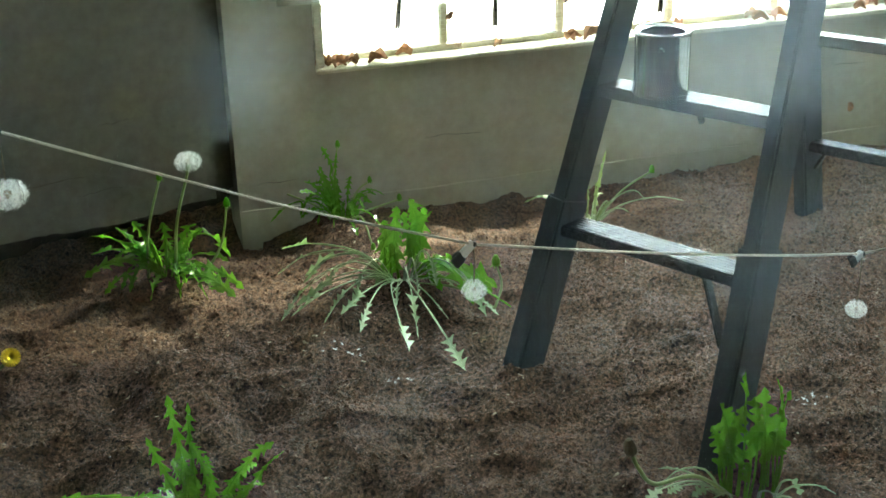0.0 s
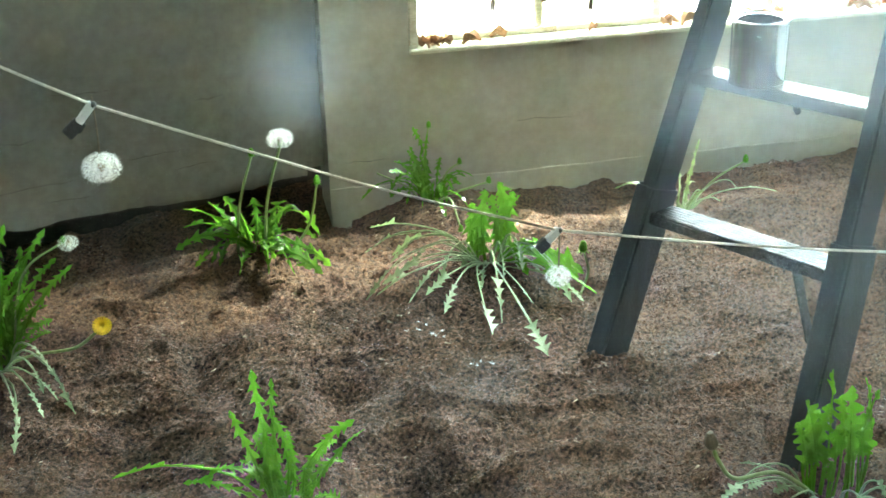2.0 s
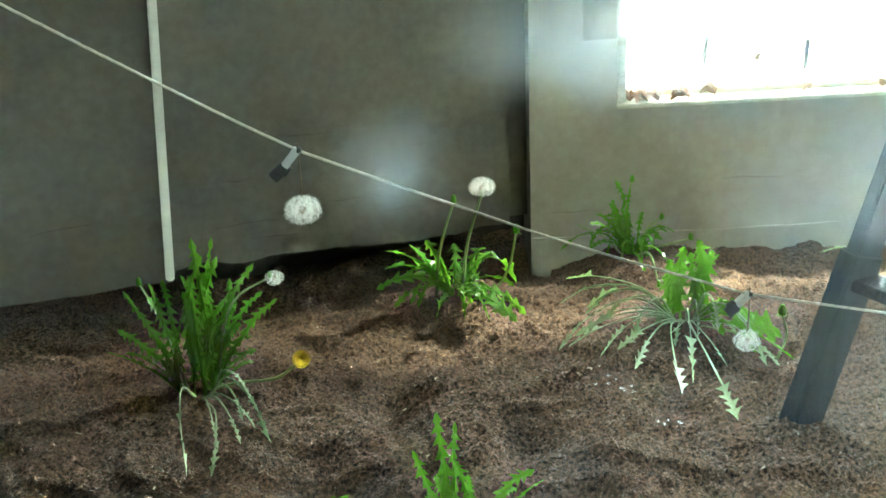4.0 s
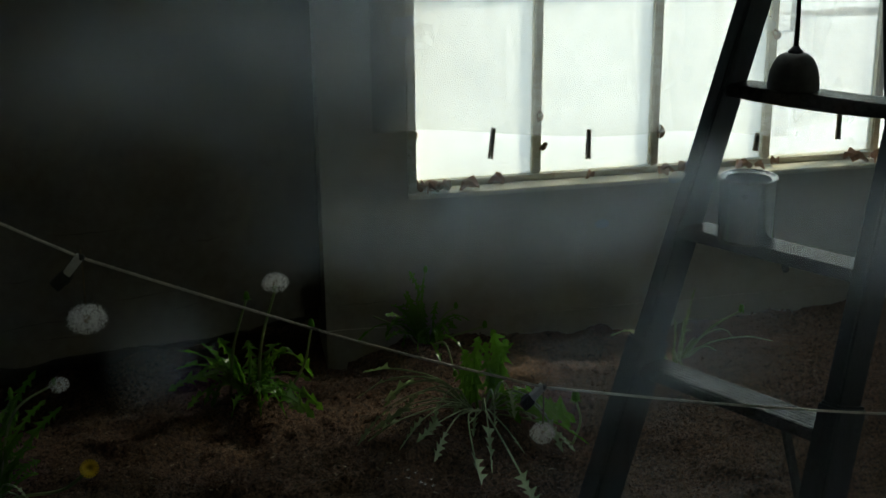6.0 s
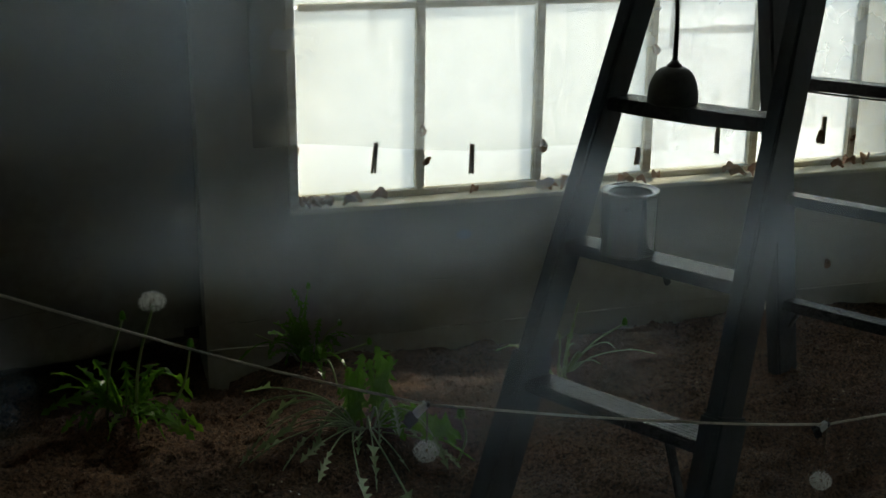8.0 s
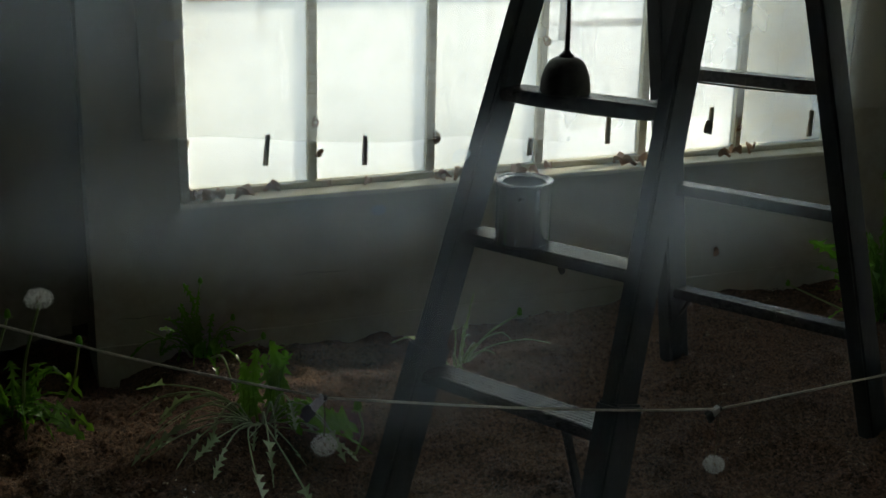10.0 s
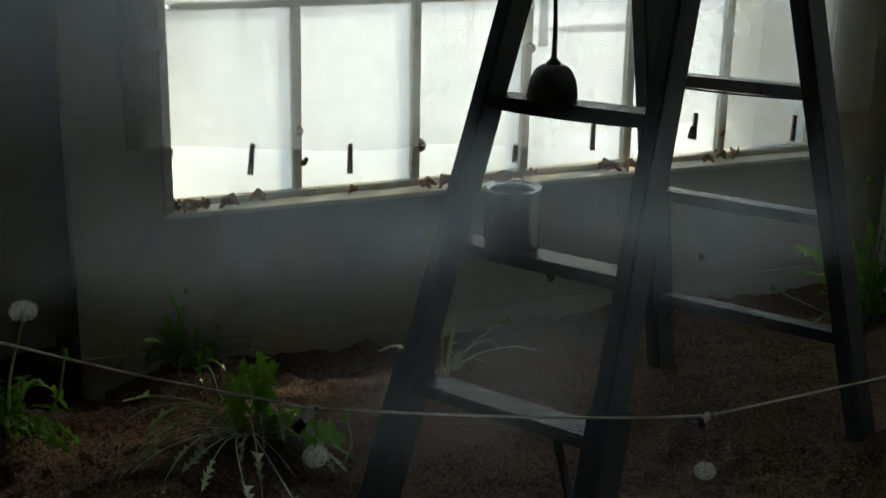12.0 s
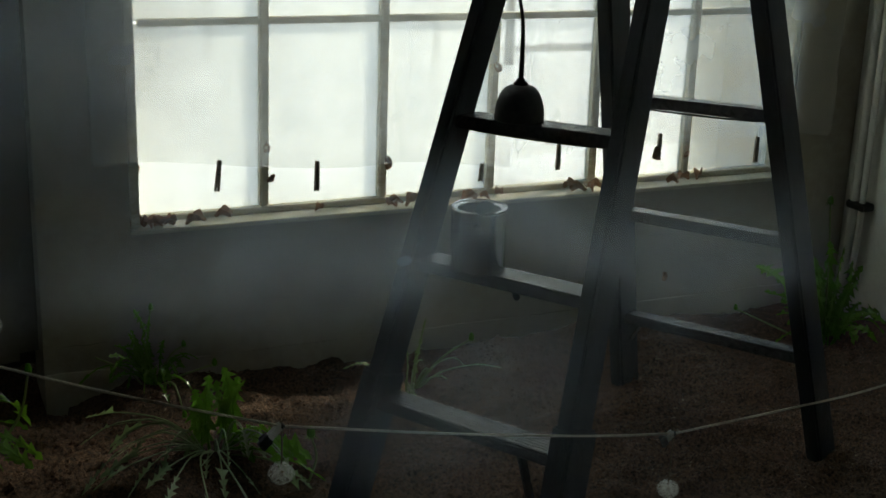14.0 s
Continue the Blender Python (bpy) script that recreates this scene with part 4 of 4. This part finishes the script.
# ---- the line with hanging seed heads ----
def build_rope():
    left = curve_points([(-2.35, -1.48, 1.70), (-1.55, -1.48, 1.235), (-0.963, -1.48, 0.880), (-0.777, -1.48, 0.772)], 60)
    middle = curve_points([(-0.777, -1.48, 0.772), (-0.543, -1.48, 0.671), (-0.339, -1.48, 0.587), (-0.089, -1.48, 0.497)], 60)
    low = curve_points([(-0.089, -1.48, 0.497), (0.197, -1.48, 0.438), (0.466, -1.48, 0.390), (0.647, -1.48, 0.365)], 60)
    right = curve_points([(0.647, -1.48, 0.365), (0.912, -1.48, 0.375), (1.141, -1.48, 0.390), (1.7, -1.44, 0.440), (2.275, -1.4, 0.505)], 60)
    pts = left[:-1] + middle[:-1] + low[:-1] + right
    bm = bmesh.new()
    for strand in range(3):
        line = []
        for i, q in enumerate(pts):
            a = strand * math.tau / 3 + i * 0.85
            line.append(q + Vector((0, math.cos(a), math.sin(a))) * 0.0012)
        tube(bm, line, 0.0013, 5)
    tagged(mesh_object("rope", bm, ROPE, smooth=True), "thin pale twisted cord strung across the room", "rope")


build_rope()


def build_hanger(name_label, at, drop, radius, seed, clip_way, size, squash=0.85):
    """A clip on the cord, with a seed head hanging from a thread."""
    rng = random.Random(seed)
    hang = thing("hanging_seed_head", at, name_label, "seed head", "seed heads on the line")
    bm = bmesh.new()
    tube(bm, curve_points([(0, 0, 0.012), (0.001, 0, -drop * 0.5), (0.0, 0, -drop)], 5), 0.0012, 6)
    part("stalk", bm, PEG, hang, "dry brown stalk")
    bm = bmesh.new()
    puff_mesh(bm, (0, 0, -drop - radius * 0.7), radius, 150, rng, squash)
    part("seed_head", bm, FLUFF, hang, "white fluffy seed head")
    bm = bmesh.new()
    bmesh.ops.create_icosphere(bm, subdivisions=2, radius=radius * 0.24, matrix=Matrix.Translation((0, 0, -drop - radius * 0.7)))
    part("seed_core", bm, SEED, hang)
    way = Vector(clip_way).normalized()
    for dy in (-1, 1):
        bm = bmesh.new()
        splay = Vector((0.10 * dy, 0.12 * dy, 0))
        beam(bm, Vector((0, 0.003 * dy, 0.003)), (way + splay * 0.3) * size * 0.62 + Vector((0, 0.003 * dy, 0)), (0, 1, 0), 0.004, 0.012, 0.0012)
        jaw = part("clip_jaw", bm, WHITE_SLEEVE, hang, "white clip jaw")
        bm = bmesh.new()
        beam(bm, (way + splay * 0.3) * size * 0.58 + Vector((0, 0.003 * dy, 0)), (way + splay) * size + Vector((0, 0.004 * dy, 0)), (0, 1, 0), 0.006, 0.019, 0.0015)
        part("tip", bm, BLACK_TAPE, jaw, "black taped tip")
    bm = bmesh.new()
    bmesh.ops.create_uvsphere(bm, u_segments=10, v_segments=6, radius=0.006)
    part("knot", bm, BLACK_TAPE, hang)


build_hanger("white seed head under a black and white clip on the cord", (-0.777, -1.48, 0.772), 0.072, 0.030, 11, (-0.75, 0, -0.8), 0.052, 0.72)
build_hanger("small seed head on a thread below a dark clip", (-0.089, -1.48, 0.497), 0.066, 0.021, 12, (-0.75, 0, -0.62), 0.042)
build_hanger("round seed head on a brown stalk under the cord", (0.647, -1.48, 0.365), 0.096, 0.020, 13, (-0.85, 0, -0.45), 0.028)


# ---- plastic sheets and clothes pegs in the window ----
def build_sheet(x0, x1, mat, seed, label, low0, low1):
    rng = random.Random(seed)
    bm = bmesh.new()
    nx, nz = int((x1 - x0) / 0.02) + 1, 80
    grid = []
    for j in range(nz + 1):
        row = []
        for i in range(nx + 1):
            s = i / nx
            x = x0 + (x1 - x0) * s
            low = low0 + (low1 - low0) * s + 0.008 * math.sin(x * 9 + seed)
            z = low + (1.72 - low) * j / nz
            y = -0.098 + 0.007 * math.sin(x * 17 + seed + 0.6 * z) + 0.008 * noise.noise(Vector((x * 5, z * 1.4, seed))) + 0.004 * noise.noise(Vector((x * 22, z * 4, seed)))
            row.append(bm.verts.new((x, y, z)))
        grid.append(row)
    for a, b in zip(grid, grid[1:]):
        for i in range(nx):
            bm.faces.new((a[i], a[i + 1], b[i + 1], b[i]))
    tagged(mesh_object("plastic_sheet", bm, mat, smooth=True), label, "plastic sheet", "sheets over the window")


build_sheet(-0.13, 1.02, SHEET, 1, "milky plastic sheet hung over the window with pegs", 0.60, 0.525)
build_sheet(1.03, 1.40, SHEET_CLEAR, 2, "clear plastic sheet hung in the window", 0.55, 0.565)
build_sheet(1.41, 2.16, SHEET, 3, "crumpled milky plastic sheet hanging past the window's end", 0.565, 0.55)


def build_peg(place, turn, size=0.075):
    peg = thing("clothes_peg", place @ Matrix.Rotation(radians(turn), 4, "Y"), "weathered brown wooden clothes peg gripping the plastic", "clothes peg", "pegs on the plastic")
    for side in (-1, 1):
        bm = bmesh.new()
        beam(bm, (side * 0.004, 0, -size / 2), (side * 0.0028, 0, size / 2), (1, 0, 0), 0.0052, 0.010, 0.0012)
        part("jaw", bm, PEG, peg)
    bm = bmesh.new()
    tube(bm, [(0, -0.007, 0.004), (0, 0.007, 0.004)], 0.0032, 8)
    part("spring", bm, IRON, peg)


for x, z, turn, size in ((0.183, 0.554, 6, 0.082), (0.447, 0.535, 1, 0.080), (0.928, 0.512, 4, 0.05), (1.171, 0.543, 0, 0.078), (1.511, 0.550, 1, 0.080), (1.868, 0.520, 1, 0.080)):
    build_peg(Matrix.Translation((x, -0.103, z)), turn, size)


# ---- butterflies along the sill, modelled as dried leaves ----
def build_butterfly(place, rng, size):
    bm = bmesh.new()
    for side in (-1, 1):
        outline = []
        for k in range(9):
            a = k / 8 * math.pi
            r = size * (0.55 + 0.35 * math.sin(a) + 0.12 * math.sin(a * 5 + rng.uniform(-0.4, 0.4)))
            outline.append((abs(math.sin(a)) * r * (0.75 + 0.35 * math.cos(a)), -math.cos(a) * r * 0.8))
        fold = radians(rng.uniform(8, 42))
        verts = []
        for x, y in outline:
            verts.append(bm.verts.new((side * x * math.sin(fold), y, x * math.cos(fold) + rng.uniform(-0.001, 0.001))))
        ridge = bm.verts.new((side * 0.2 * size * math.sin(fold), 0, 0.25 * size * math.cos(fold)))
        for k in range(8):
            bm.faces.new((verts[k], verts[k + 1], ridge))
    ob = mesh_object("butterfly", bm, BUTTERFLY_WING)
    m = Matrix.Rotation(rng.uniform(0, math.tau), 4, "Z") @ Matrix.Rotation(rng.uniform(-0.3, 0.3), 4, "X")
    low = min((m @ v.co).z for v in ob.data.vertices)
    ob.matrix_basis = Matrix.Translation(Vector(place) - Vector((0, 0, low + 0.0005))) @ m
    tagged(ob, "small brown butterfly on the window sill, modelled as a curled dried leaf", "dried leaf", "dried leaves on the sill")


rng = random.Random(21)
for x in (-0.016, -0.012, -0.004, 0.004, 0.012, 0.02, 0.026, 0.03, 0.038, 0.045, 0.05, 0.058, 0.064, 0.124, 0.14, 0.213, 0.373, 0.476, 0.68, 0.697, 0.739, 0.76, 0.90, 0.921, 0.966, 1.019, 1.255, 1.269, 1.306, 1.32, 1.335, 1.60, 1.624, 1.655, 1.718):
    build_butterfly((x, rng.uniform(-0.066, -0.028), WIN_Z0 + 0.006), rng, rng.uniform(0.030, 0.048))


def pin_butterfly(place, rng, size, label):
    """A butterfly modelled as a dried leaf, upright against a glazing bar or a peg."""
    bm = bmesh.new()
    ring = []
    for k in range(12):
        a = k / 12 * math.tau
        r = size * (0.62 + 0.3 * abs(math.cos(a * 1.5 + 0.4)) + rng.uniform(-0.08, 0.08))
        ring.append(bm.verts.new((math.cos(a) * r * 0.62, 0.004 * math.cos(a * 2) - abs(math.cos(a)) * 0.006, math.sin(a) * r)))
    hub = bm.verts.new((0, 0.003, 0))
    for k in range(12):
        bm.faces.new((ring[k], ring[(k + 1) % 12], hub))
    ob = mesh_object("butterfly", bm, BUTTERFLY_WING)
    ob.matrix_basis = Matrix.Translation(place) @ Matrix.Rotation(rng.uniform(-0.6, 0.6), 4, "Y") @ Matrix.Rotation(rng.uniform(-0.3, 0.3), 4, "X")
    tagged(ob, label, "dried leaf", "dried leaves on the sill")


for x, y, z, size in ((0.684, -0.014, 0.535, 0.024), (0.35, -0.013, 0.515, 0.018), (0.338, -0.014, 0.60, 0.02), (-0.012, -0.03, 0.565, 0.022), (1.008, -0.014, 0.79, 0.022), (1.674, -0.014, 0.50, 0.016)):
    pin_butterfly((x, y, z), rng, size, "brown butterfly on a glazing bar, modelled as a curled dried leaf")
pin_butterfly((1.58, WALL_Y - 0.010, 0.137), rng, 0.022, "dark butterfly low on the plaster wall, modelled as a dried leaf")
pin_butterfly((1.498, -0.106, 0.535), rng, 0.026, "ragged brown butterfly beside a clothes peg, modelled as a dried leaf")


def build_tuft(x, y, seed):
    """Blown seed fluff lying on the soil."""
    rng = random.Random(seed)
    bm = bmesh.new()
    for k in range(5):
        spot = soil_at(x + rng.uniform(-0.025, 0.025), y + rng.uniform(-0.02, 0.02)) + Vector((0, 0, 0.003)) - soil_at(x, y)
        for j in range(9):
            a = j * math.tau / 9 + rng.uniform(0, 0.5)
            out = Vector((math.cos(a), math.sin(a), rng.uniform(0.1, 0.8))) * rng.uniform(0.004, 0.008)
            side = Vector((-math.sin(a), math.cos(a), 0)) * 0.0004
            bm.faces.new([bm.verts.new(q) for q in (spot + side, spot - side, spot + out)])
    ob = mesh_object("seed_tuft", bm, FLUFF)
    ob.matrix_basis = Matrix.Translation(soil_at(x, y))
    tagged(ob, "white tuft of blown dandelion fluff on the soil", "seed tuft", "seed tufts")


for k, (x, y) in enumerate(((-0.2, -0.86), (-0.16, -0.88), (0.62, -1.37), (0.66, -1.36), (-0.1, -1.02))):
    build_tuft(x, y, 50 + k)


# ---- pipe on the side wall ----
def build_pipe():
    pipe = thing("wall_pipe", (RIGHT_X - 0.03, -0.15, 0), "grey painted pipes running down the whitewashed wall", "pipe")
    for dy, r in ((0.0, 0.014), (-0.036, 0.010)):
        bm = bmesh.new()
        tube(bm, curve_points([(0.0, dy, TOP), (0.0, dy, 1.2), (0.0, dy, 0.30), (0.0, dy + 0.012, 0.10), (0.0, dy + 0.012, -0.05)], 8), r, 12)
        part("tube", bm, PALE, pipe, smooth=True)
    for z in (0.33, 1.5):
        bm = bmesh.new()
        box(bm, -0.018, 0.031, -0.062, 0.02, z - 0.012, z + 0.012, 0.004)
        clamp = part("clamp", bm, IRON, pipe, "dark iron pipe clamp")
        bm = bmesh.new()
        tube(bm, [(-0.024, -0.05, z), (-0.016, -0.05, z)], 0.006, 8)
        part("screw", bm, IRON, clamp)


build_pipe()
